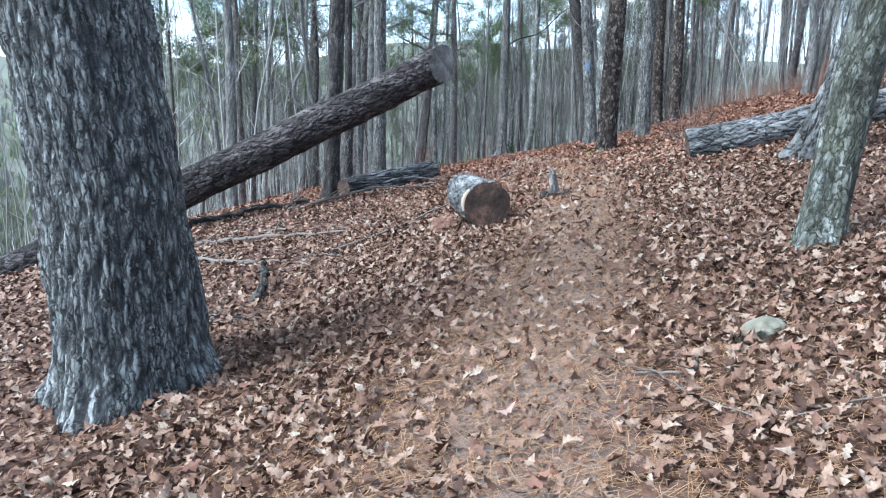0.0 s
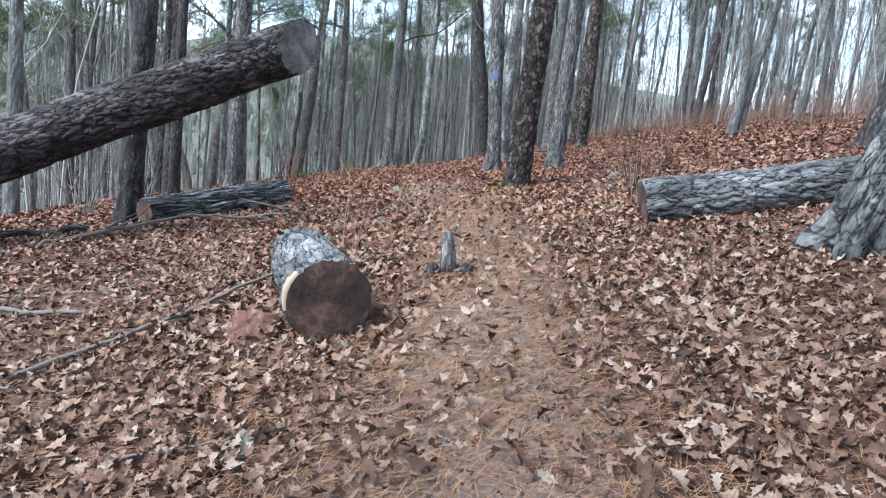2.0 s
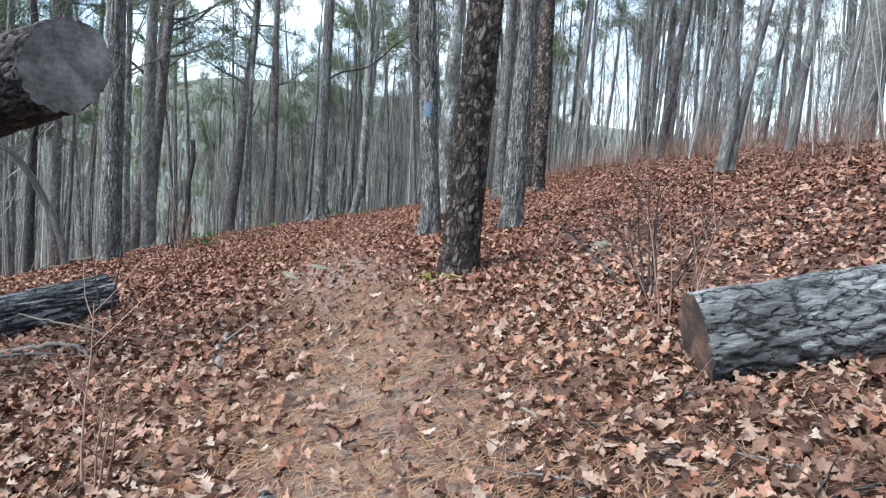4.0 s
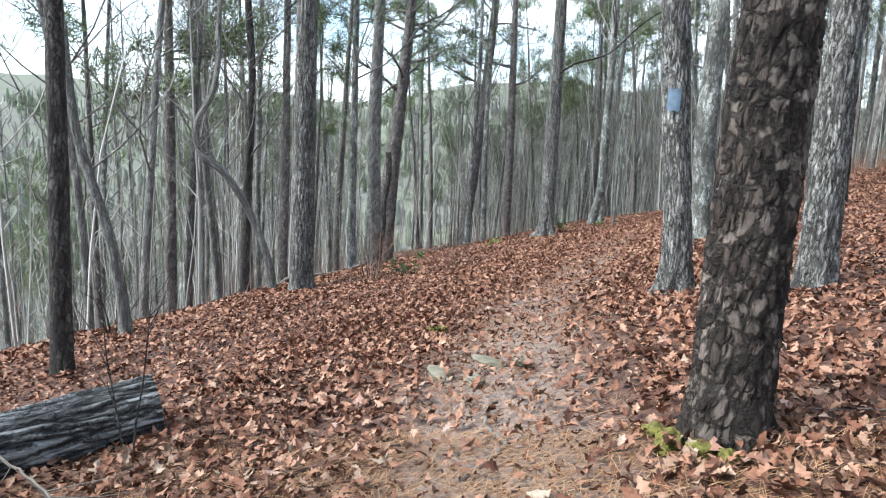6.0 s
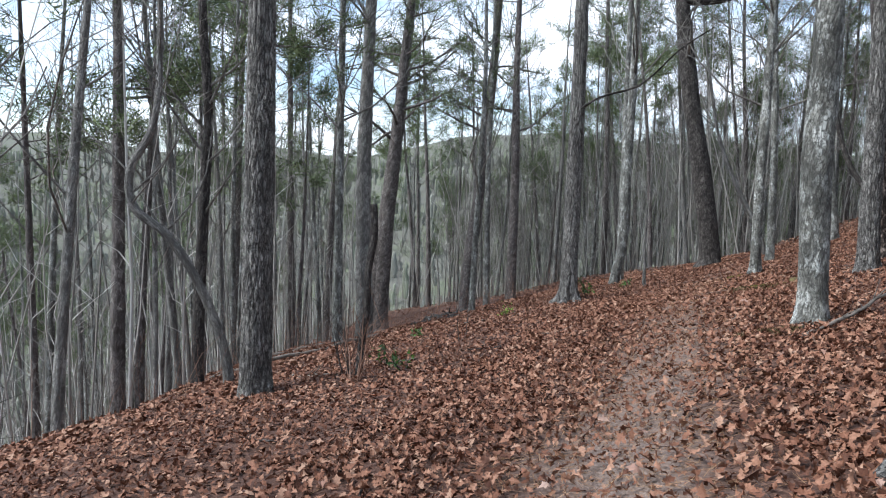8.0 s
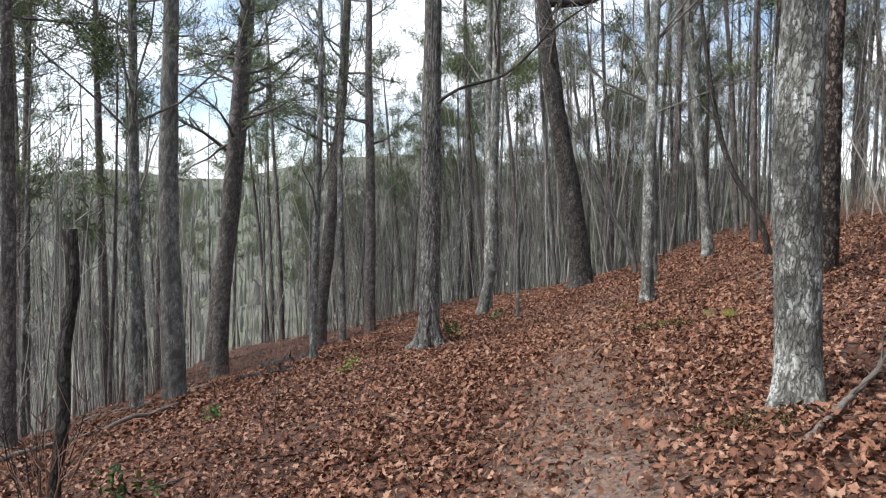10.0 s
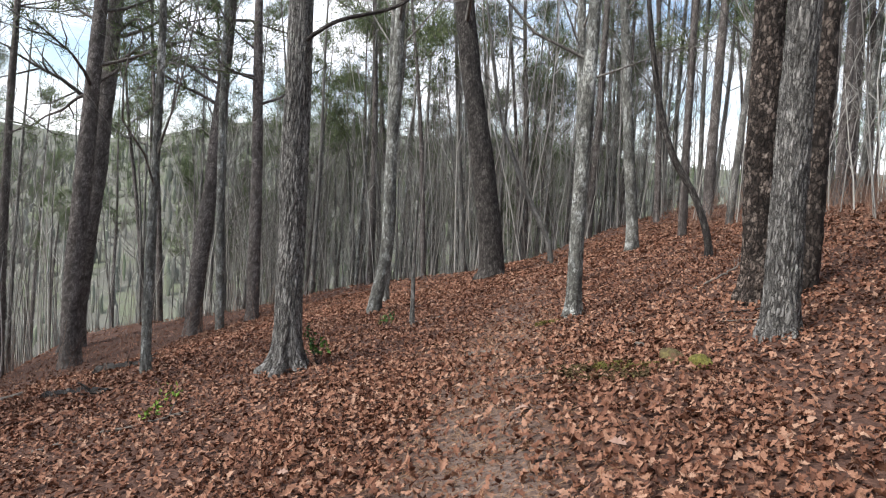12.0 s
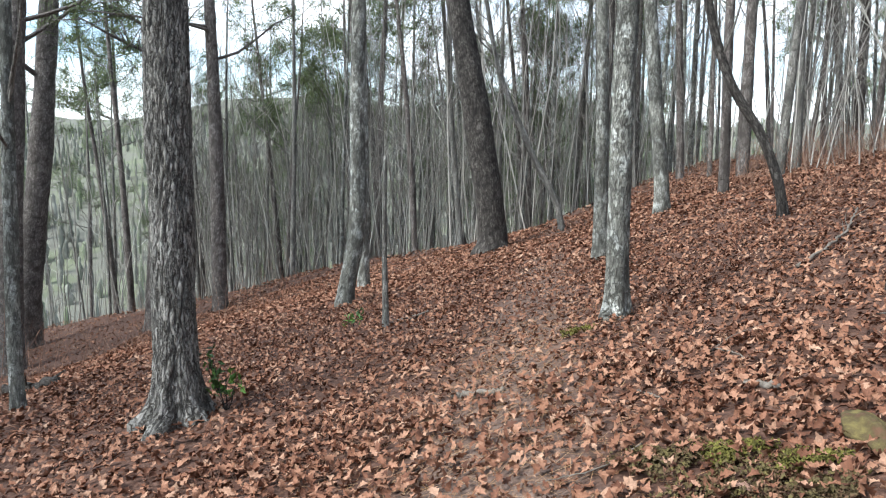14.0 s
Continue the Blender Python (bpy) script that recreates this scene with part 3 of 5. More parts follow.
    tree("bare_tree", "slender bent tree on the upper slope", "dark", 3.09, 22.47, 0.065, [(-0.25, 0.10, 0.96), (-0.64, 0.25, 1.67), (-0.96, 0.37, 2.77), (-1.05, 0.41, 3.3)], 9, 16, 1, 0.4)
    tree("bare_tree", "slender tree leaning over the trail", "grey", 1.53, 31.29, 0.09, [(-0.92, 0.12, 2.23), (-1.6, 0.21, 3.9), (-2.04, 0.27, 6.14)], 11, 17, 0, 0.4)
    tree("bare_tree", "pale straight tree beyond the bend", "white", 3.07, 27.85, 0.15, [(-0.2, 0.05, 2.25), (-0.42, 0.11, 4.7)], 15, 18, 1, 0.4)
    tree("dead_sapling", "broken pale sapling stub by the trail", "grey", -1.92, 21.47, 0.045, [(-0.01, 0, 1.12), (0.01, 0, 2.0)], 2, 19, 1, 0.3, crown=False, broken=True)
    tree("bare_tree", "lichened tree that curves up from its foot", "white", -2.89, 24.37, 0.135, [(0.19, 0.03, 1.14), (0.23, 0.03, 3.16), (0.28, 0.04, 5.1)], 15, 20, 1, 0.5)
    tree("oak_tree", "straight oak with shaggy grey bark and a flared foot", "shag", -3.22, 18.55, 0.168, [(0.02, 0, 2.0), (0.05, 0, 3.7)], 16, 21, 2, 1.3)
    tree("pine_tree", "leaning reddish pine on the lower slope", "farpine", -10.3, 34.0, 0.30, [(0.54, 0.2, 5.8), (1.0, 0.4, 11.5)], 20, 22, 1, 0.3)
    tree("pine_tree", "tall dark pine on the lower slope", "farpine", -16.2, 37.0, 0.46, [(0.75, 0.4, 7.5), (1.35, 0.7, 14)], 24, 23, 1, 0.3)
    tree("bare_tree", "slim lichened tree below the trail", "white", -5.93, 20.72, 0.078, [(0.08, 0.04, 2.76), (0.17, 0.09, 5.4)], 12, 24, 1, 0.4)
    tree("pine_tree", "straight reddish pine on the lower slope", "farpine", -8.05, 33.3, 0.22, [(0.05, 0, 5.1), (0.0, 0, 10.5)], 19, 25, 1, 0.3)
    tree("oak_tree", "straight grey oak just below the trail", "shag", -5.46, 10.92, 0.172, [(0.03, 0.02, 2.0), (0.06, 0.05, 4.4)], 16, 26, 2, 0.35)
    tree("bare_tree", "grey tree on the lower slope", "grey", -8.6, 20.2, 0.22, [(-0.06, 0, 4), (0.08, 0, 8)], 17, 27, 1, 0.3)
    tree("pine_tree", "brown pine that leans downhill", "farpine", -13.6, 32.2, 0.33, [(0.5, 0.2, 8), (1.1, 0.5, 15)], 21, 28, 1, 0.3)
    tree("dead_snag", "rotten dark snag among shrubs", "dark", -4.37, 11.31, 0.036, [(0.02, 0.01, 0.35), (0.07, 0.03, 0.74), (0.07, 0.06, 1.2), (0.14, 0.06, 1.6), (0.13, 0.06, 1.95)], 2, 29, 2, 0.3, crown=False, broken=True, taper=1.15)
    tree("bare_tree", "thin pale tree on the lower slope", "white", -9.01, 19.55, 0.12, [(0.02, 0, 4.0), (0.07, 0, 7.5)], 14, 30, 1, 0.3)
    tree("pine_tree", "slim dark pine on the lower slope", "farpine", -10.02, 17.54, 0.125, [(0.07, 0.06, 4), (0.11, 0.08, 7)], 15, 31, 1, 0.3)
    tree("bare_tree", "crooked tree with a sharp bend", "grey", -7.27, 12.89, 0.075, [(-0.28, -0.2, 1.32), (-0.7, -0.5, 2.21), (-1.04, -0.74, 2.6), (-1.07, -0.76, 3.07), (-0.85, -0.61, 3.6), (-0.73, -0.52, 4.9), (-0.75, -0.53, 6.2)], 9, 32, 1, 0.3)
    tree("bare_tree", "dark bare tree below the trail", "dark", -8.47, 13.68, 0.10, [(0.09, 0.07, 2.9), (0.15, 0.12, 4.3), (0.1, 0.08, 5.8)], 12, 33, 1, 0.3)
    tree("bare_tree", "dark slim trunk behind a fallen log", "dark", -4.40, 5.62, 0.078, [(0.02, 0.03, 1.5), (0.04, 0.05, 2.9)], 12, 34, 1, 0.3)
    tree("dead_snag", "bent snag with bare yellow wood at its foot", "grey", -5.50, 7.40, 0.06, [(-0.07, -0.08, 1.0), (-0.19, -0.2, 1.69), (-0.26, -0.27, 2.1), (-0.31, -0.33, 2.95), (-0.34, -0.36, 3.53)], 8, 35, 1, 0.4)
    tree("bare_tree", "slim grey tree that leans out", "grey", -10.46, 11.59, 0.09, [(-0.05, -0.06, 3.3), (-0.15, -0.19, 5), (-0.34, -0.42, 6.8)], 12, 36, 1, 0.3)
    tree("bare_tree", "slim grey forked tree on the slope", "grey", -9.16, 11.57, 0.085, [(0.13, 0.14, 3.0), (0.2, 0.22, 4.3), (0.34, 0.37, 6.5)], 12, 37, 1, 0.3)
    tree("pine_tree", "straight pine with dark foliage below the trail", "farpine", -12.05, 15.62, 0.15, [(0.06, 0.06, 5.3), (0.08, 0.08, 9)], 16, 38, 1, 0.3)
    tree("pine_tree", "slim leaning pine below the trail", "farpine", -11.78, 15.94, 0.095, [(0.19, 0.17, 5.3), (0.39, 0.35, 9)], 14, 39, 1, 0.3)
    tree("bare_tree", "thin white-blotched tree on the lower slope", "white", -9.05, 33.04, 0.15, [(-0.06, 0, 5.6), (0.05, 0, 12)], 16, 40, 0, 0.3)
    tree("bare_tree", "pale tree beyond the bend", "white", -3.04, 27.59, 0.13, [(0.01, 0, 3.5), (0, 0, 8.5)], 15, 41, 1, 0.3)
    tree("bare_tree", "pale forked tree on the upper slope", "white", 0.95, 23.4, 0.10, [(-0.04, 0, 2.9), (-0.2, 0.1, 6.2)], 13, 42, 1, 0.3)
    tree("bare_tree", "grey tree on the lower slope", "grey", -7.08, 6.05, 0.11, [(0.06, 0.04, 1.9), (0.09, 0.06, 3.7)], 13, 43, 1, 0.3)


trees_by_the_trail()


# ---- fallen logs ----
def log(name, label, a, b, ra, rb, kind, mat, cut, seed, saw=None):
    """A sawn log from a to b, with a cut face at a."""
    ob = tagged(new(name), label, "log", "fallen logs")
    a, b = np.array(a, float), np.array(b, float)
    ob.location = a
    L = np.linalg.norm(b - a)
    line, s = smooth_line([(0, 0, 0), (b - a) / 2, b - a], max(20, int(L / 0.022)))
    v, f, rel, tone = tube(line, np.linspace(ra, rb, len(s)), 120, kind, seed)
    if saw:
        n0, w0 = np.array(saw), (line[1] - line[0]) / np.linalg.norm(line[1] - line[0])
        g = v.reshape(len(s), 120, 3)
        fade = np.clip(1 - s / (ra * 2.2), 0, 1)
        g += (-(g[0] @ n0) / (w0 @ n0))[None, :, None] * w0[None, None] * fade[:, None, None]
        v = g.reshape(-1, 3)
    mesh_object("bark", v, f, mat, ob, True, {"relief": rel, "grain": tone})
    for name2, i, p, w, r in (("cut_face", 0, line[0], line[0] - line[1], ra), ("end_face", len(s) - 1, line[-1], line[-1] - line[-2], rb)):
        w = w / np.linalg.norm(w)
        ring = v.reshape(len(s), 120, 3)[i]
        V, F = [], []
        for k in (0.0, 0.25, 0.5, 0.75, 0.93, 1.0):
            for c in ring[::2]:
                V.append(p + (c - p) * k + w * (0.0 if k == 1 else 0.007 - 0.004 * k))
        m = 60
        for k in range(5):
            for j in range(m):
                F.append([k * m + j, k * m + (j + 1) % m, (k + 1) * m + (j + 1) % m, (k + 1) * m + j])
        mesh_object(name2, np.array(V), F, cut, ob, True)
    return ob


def gz(x, y):
    return float(land(x, y))


log("sawn_log", "short sawn log with grey bark and a dark weathered face", (-0.80, -0.52, 0.44 + 0.205), (-1.16, 0.36, 0.44 + 0.205), 0.222, 0.212, "log", M_LOGGREY, M_CUT_DARK, 3)
log("fallen_log", "long fallen log with cracked grey bark on the slope", (1.22, 1.78, 0.93 + 0.16), (4.3, 1.75, gz(4.3, 1.75) + 0.14), 0.19, 0.185, "log", M_LOGGREY, M_CUT_DARK, 5)
log("fallen_log", "fallen log with dark furrowed grey bark", (-2.50, 4.52, 0.34 + 0.13), (-3.55, 3.05, gz(-3.55, 3.05) + 0.13), 0.165, 0.16, "furrow", M_LOGFURROW, M_CUT_DARK, 7)
log("leaning_log", "sawn pine trunk leaning upward, its grey cut end in the air", (-1.99, 2.93, 2.13), (-8.85, 0.23, -1.42), 0.238, 0.258, "log", M_LOGPINE, M_CUT_GREY, 9, (0.93, -0.33, 0.1))


# ---- forest beyond: copies of a few trees, with unseen ones added for shade ----
def forest():
    rng = np.random.RandomState(21)
    models = []
    spots = []
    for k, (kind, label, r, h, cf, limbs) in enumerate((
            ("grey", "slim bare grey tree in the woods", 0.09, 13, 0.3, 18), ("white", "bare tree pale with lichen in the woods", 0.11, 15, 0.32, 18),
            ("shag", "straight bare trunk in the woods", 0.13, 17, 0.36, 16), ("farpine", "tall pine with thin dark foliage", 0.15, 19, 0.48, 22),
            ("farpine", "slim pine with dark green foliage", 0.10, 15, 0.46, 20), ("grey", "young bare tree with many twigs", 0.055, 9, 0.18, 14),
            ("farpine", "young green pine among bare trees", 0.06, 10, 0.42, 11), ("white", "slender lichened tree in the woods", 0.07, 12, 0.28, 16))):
        models.append((kind, label, r, h, cf, limbs, []))
    # the last two zones stand unseen behind the start, added to shade the view
    zones = ((50, -30, -7, 3, 45, 0.6, 26), (24, -60, -25, 0, 70, 12, 60), (125, -18, 12, 33, 54, 0.5, 18), (40, -20, 40, 48, 85, 4, 60), (30, 6.2, 16, 4, 36, -1, 0.01), (56, 12, 36, -4, 46, -1, 0.01), (5, -24, -12, -6, 2, 0.3, 20), (56, -44, -13, 26, 62, 2, 40), (30, -24, -11, 20, 44, 0.2, 14), (50, 4, 24, 27, 52, -1, 14), (20, 4, 18, -22, -6, -1, 0.01), (14, -16, -4, -26, -11, -1, 12))
    for count, x0, x1, y0, y1, d0, d1 in zones:
        tries = got = 0
        while got < count and tries < count * 60:
            tries += 1
            x, y = rng.uniform(x0, x1), rng.uniform(y0, y1)
            d = float(beyond(np.array(x), np.array(y)))
            if not d0 <= d <= d1 or any((x - a) ** 2 + (y - b) ** 2 < 1.0 for a, b in spots):
                continue
            spots.append((x, y))
            got += 1
            k = int(rng.choice(len(models), p=(0.21, 0.13, 0.03, 0.12, 0.10, 0.18, 0.04, 0.19) if x < -6 else (0.15, 0.14, 0.08, 0.18, 0.14, 0.14, 0.05, 0.12)))
            models[k][6].append((x, y, rng.uniform(0.8, 1.25), rng.uniform(0, 360), rng.normal(0, 2.2), rng.normal(0, 2.2)))
    for k, (kind, label, r, h, cf, limbs, places) in enumerate(models):
        first = None
        for x, y, s, turn, tx, ty in places:
            if first is None:
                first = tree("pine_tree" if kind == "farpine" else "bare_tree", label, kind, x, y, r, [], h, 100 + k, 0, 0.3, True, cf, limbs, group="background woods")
            else:
                copy_thing(first, pose(x, y, gz(x, y), tx, ty, turn) @ Matrix.Scale(s, 4))


forest()


def fast_mesh(name, verts, tris, mat, smooth=False):
    """A large mesh of loose triangles, written straight into its arrays."""
    me = bpy.data.meshes.new(name)
    me.vertices.add(len(verts))
    me.vertices.foreach_set("co", np.asarray(verts, np.float32).ravel())
    me.loops.add(len(tris) * 3)
    me.loops.foreach_set("vertex_index", np.asarray(tris, np.int32).ravel())
    me.polygons.add(len(tris))
    me.polygons.foreach_set("loop_start", np.arange(0, len(tris) * 3, 3, dtype=np.int32))
    me.materials.append(mat)
    me.update(calc_edges=True)
    return new(name, me)


def stems(name, label, count, place, r0, r1, h0, h1, twigs, mat, seed, lean=0.05, forks=0):
    """Many thin bare stems with a few twigs each."""
    rng = np.random.RandomState(seed)
    V, T, n = [], [], 0

    def strand(pts, rad):
        nonlocal n
        m = len(pts)
        th = np.array((0, 2.094, 4.189)) + rng.uniform(0, 6)
        ring = np.stack([np.cos(th), np.sin(th), 0 * th], -1)
        V.append((np.array(pts)[:, None] + np.array(rad)[:, None, None] * ring).reshape(-1, 3))
        i = n + np.arange(m * 3).reshape(m, 3)
        j = np.roll(i, -1, 1)
        q = np.stack([i[:-1], j[:-1], j[1:], i[1:]], -1).reshape(-1, 4)
        T.append(np.concatenate([q[:, [0, 1, 2]], q[:, [0, 2, 3]]]))
        n += m * 3

    for _ in range(count):
        x, y = place(rng)
        p = np.array((x, y, gz(x, y) - 0.05))
        h, r = rng.uniform(h0, h1), rng.uniform(r0, r1)
        w = np.array((*rng.normal(0, lean, 2), 1.0))
        pts = [p]
        for k in range(4):
            w = w + np.array((*rng.normal(0, lean, 2), 0))
            pts.append(pts[-1] + w * h / 4)
        strand(pts, np.linspace(r, r * 0.25, 5))
        for k in range(rng.randint(0, twigs + 1)):
            i = rng.randint(1, 4)
            az, L = rng.uniform(0, 6.28), h * rng.uniform(0.08, 0.28)
            a = pts[i] + (pts[i + 1] - pts[i]) * rng.rand()
            b = a + np.array((math.cos(az) * 0.6, math.sin(az) * 0.6, rng.uniform(0.2, 0.8))) * L * 0.5
            c = b + np.array((math.cos(az) * 0.5 + rng.normal(0, 0.3), math.sin(az) * 0.5 + rng.normal(0, 0.3), rng.uniform(0.2, 0.9))) * L * 0.5
            strand([a, b, c], np.array((0.55, 0.4, 0.15)) * r)
            for _k in range(forks):
                q = b + (c - b) * rng.rand()
                strand([q, q + np.array((*rng.normal(0, 0.5, 2), rng.uniform(0.0, 0.9))) * L * 0.45], np.array((0.3, 0.12)) * r)
    tagged(fast_mesh(name, np.concatenate(V), np.concatenate(T), mat), label, "undergrowth", kind="stuff")


def in_zone(x0, x1, y0, y1, d0, d1):
    def place(rng):
        while True:
            x, y = rng.uniform(x0, x1), rng.uniform(y0, y1)
            if d0 <= float(beyond(np.array(x), np.array(y))) <= d1:
                return x, y
    return place


stems("understory", "dense thin grey saplings on the slope below", 430, in_zone(-28, -6, 2, 45, 0.3, 16), 0.008, 0.036, 3, 9, 11, M_HAZESTEM, 31, 0.06, 2)
stems("understory", "dense thin grey saplings beyond the crest", 760, in_zone(-14, 9, 31, 50, 0.3, 16), 0.008, 0.036, 4, 13, 13, M_HAZESTEM, 32, 0.08, 2)
stems("understory", "thin bare saplings along the upper slope", 760, in_zone(5.5, 24, 2, 40, 0, 0.01), 0.008, 0.028, 2, 8, 14, M_HAZESTEM, 33, 0.09, 3)
stems("understory", "thin grey saplings low on the far slope", 420, in_zone(-36, -12, 24, 58, 0.2, 26), 0.012, 0.045, 4, 12, 9, M_HAZESTEM, 37, 0.05, 1)
stems("brush", "reddish dead brush along the hill crest", 2600, in_zone(5.6, 12, 0, 36, 0, 0.01), 0.004, 0.009, 0.3, 1.0, 7, M_BRUSH, 34, 0.25)
stems("brush", "low reddish dead brush on the upper slope", 1500, in_zone(3.8, 9, 3, 33, 0, 0.01), 0.002, 0.006, 0.25, 0.8, 6, M_BRUSH, 36, 0.25)
stems("brush", "thin dead stems along the lower edge", 420, in_zone(-13, -5.5, 3, 34, 0.0, 3), 0.002, 0.007, 0.3, 1.4, 6, M_BRUSH, 35, 0.2)


def far_woods():
    """Tree crowns on the hill across the valley."""
    rng = np.random.RandomState(8)
    V, T, n = [], [], 0
    ring = np.linspace(0, 6.2832, 6, endpoint=False)
    for _ in range(6000):
        a, dist = math.radians(rng.uniform(-25, 100)), rng.uniform(130, 660)
        x, y = -dist * math.sin(a), dist * math.cos(a)
        if float(beyond(np.array(x), np.array(y))) < 50:
            continue
        h, w = rng.uniform(6, 15), rng.uniform(0.6, 1.7)
        z = gz(x, y)
        lev = np.array(((0, 0.3), (0.45, 1.0), (0.68, 0.6), (0.88, 0.45)))
        P = [(x + math.cos(t) * w * r * rng.uniform(0.2, 1.5), y + math.sin(t) * w * r * rng.uniform(0.2, 1.5), z - 1 + h * (u + rng.uniform(-0.06, 0.06))) for u, r in lev for t in ring]
        P.append((x, y, z - 1 + h))
        V.append(P)
        i = n + np.arange(24).reshape(4, 6)
        j = np.roll(i, -1, 1)
        q = np.stack([i[:-1], j[:-1], j[1:], i[1:]], -1).reshape(-1, 4)
        T.append(np.concatenate([q[:, [0, 1, 2]], q[:, [0, 2, 3]], np.stack([i[3], j[3], np.full(6, n + 24)], -1)]))
        n += 25
    tagged(fast_mesh("far_woods", np.concatenate(V), np.concatenate(T), M_HAZEWOOD), "grey-green woods across the valley, haze painted into their colour", "woods", kind="stuff")


far_woods()


# ---- blue blaze, limbs of their own ----
def limb_on(name, label, pts, r0, r1, mat, sides=10, category="branch"):
    line, s = smooth_line(pts, 40)
    v, f, rel, tone = tube(line, np.linspace(r0, r1, 40), sides, "grey", len(label))
    ob = mesh_object(name, v, f, mat, None, True, {"relief": rel, "grain": tone})
    return tagged(ob, label, category) if category else ob


def adopt(part_ob, thing):
    part_ob.parent = thing
    part_ob.location = -thing.location
    return part_ob


def nearest_tree(x, y):
    return min((o for o in scene.objects if o.type == "EMPTY" and o.get("category") == "tree"), key=lambda o: (o.location.x - x) ** 2 + (o.location.y - y) ** 2)


def trunk_details():
    oak = nearest_tree(-0.25, 30.6)
    adopt(limb_on("bent_limb", "", [(-1.45, 30.6, 8.7), (-0.75, 30.6, 8.65), (0.1, 30.6, 8.8), (0.45, 30.6, 9.3), (0.35, 30.6, 10.6), (0.3, 30.6, 12)], 0.20, 0.1, M_DARK, 12, ""), oak)
    shag = nearest_tree(-3.22, 18.55)
    adopt(limb_on("bare_limb", "", [(-3.15, 18.5, 3.55), (-2.75, 18.3, 3.75), (-2.0, 18.2, 3.95), (-1.2, 18.0, 4.6), (-0.7, 17.9, 4.9)], 0.028, 0.01, M_DARK, 8, ""), shag)
    blazed = nearest_tree(0.04, 7.57)
    cx, cy, cz = 0.04 - 0.125, 7.57, gz(0.04, 7.57) + 1.55
    face = math.atan2(2.3 - cy, -0.1 - cx)
    V, F = [], []
    for i in range(9):
        for j in range(8):
            a = face + (j / 7 - 0.5) * 0.8
            r = 0.1235 + 0.002 * ((i * 7 + j * 3) % 3)
            V.append((cx + r * math.cos(a), cy + r * math.sin(a), cz + (i / 8 - 0.5) * 0.17 + 0.006 * math.sin(j * 2.1 + i)))
    for i in range(8):
        for j in range(7):
            F.append([i * 8 + j, i * 8 + j + 1, i * 8 + j + 9, i * 8 + j + 8])
    adopt(tagged(mesh_object("blaze", V, F, M_BLAZE), "blue painted trail blaze"), blazed)


trunk_details()


# ---- leaf litter and needles ----
def leaf_shape(rng, fine):
    if fine:
        s = np.array((0, 0.16, 0.27, 0.42, 0.53, 0.68, 0.80, 1.0)) + np.r_[0, rng.uniform(-0.03, 0.03, 6), 0]
        w = np.array((0.012, 0.18, 0.10, 0.30, 0.15, 0.27, 0.12, 0.03)) * rng.uniform(0.8, 1.2, 8)
    else:
        s, w = np.array((0, 0.24, 0.42, 0.68, 1.0)), np.array((0.02, 0.25, 0.12, 0.29, 0.03)) * rng.uniform(0.7, 1.2, 5)
    curl, fold, twist = rng.uniform(-1.3, 1.6), rng.uniform(0.1, 0.9) * rng.choice((-1, 1, 1)), rng.normal(0, 0.9)
    P = []
    for a, b in zip(s, w):
        z = curl * (a - 0.5) ** 2
        P += [(-b, a - 0.5, z + fold * b + twist * b * (a - 0.5)), (0, a - 0.5, z), (b, a - 0.5, z + fold * b - twist * b * (a - 0.5))]
    T = []
    for k in range(len(s) - 1):
        for c in (0, 1):
            i = 3 * k + c
            T += [(i, i + 1, i + 4), (i, i + 4, i + 3)]
    return np.array(P), np.array(T)


def scatter(rng, xy, shapes, size, tilt, lift):
    """Lay copies of small shapes on the ground: vertices and triangles."""
    V, T, n = [], [], 0
    pick = rng.randint(0, len(shapes), len(xy))
    for k, (P, F) in enumerate(shapes):
        q = xy[pick == k]
        m = len(q)
        if not m:
            continue
        z = land(q[:, 0], q[:, 1])
        e = 0.05
        nx, ny = -(land(q[:, 0] + e, q[:, 1]) - z) / e + rng.normal(0, tilt, m), -(land(q[:, 0], q[:, 1] + e) - z) / e + rng.normal(0, tilt, m)
        N = np.stack([nx, ny, np.ones(m)], -1)
        N /= np.linalg.norm(N, axis=1)[:, None]
        a = rng.uniform(0, 6.283, m)
        A = np.stack([np.cos(a), np.sin(a), 0 * a], -1)
        A -= N * (A * N).sum(1)[:, None]
        A /= np.linalg.norm(A, axis=1)[:, None]
        B = np.cross(N, A)
        sz = rng.uniform(*size, m)[:, None, None]
        C = np.stack([q[:, 0], q[:, 1], z + rng.uniform(*lift, m)], -1)
        W = C[:, None] + sz * (P[None, :, :1] * A[:, None] + P[None, :, 1:2] * B[:, None] + P[None, :, 2:] * N[:, None])
        V.append(W.reshape(-1, 3))
        T.append((F[None] + (n + np.arange(m) * len(P))[:, None, None]).reshape(-1, 3))
        n += m * len(P)
    return np.concatenate(V), np.concatenate(T)


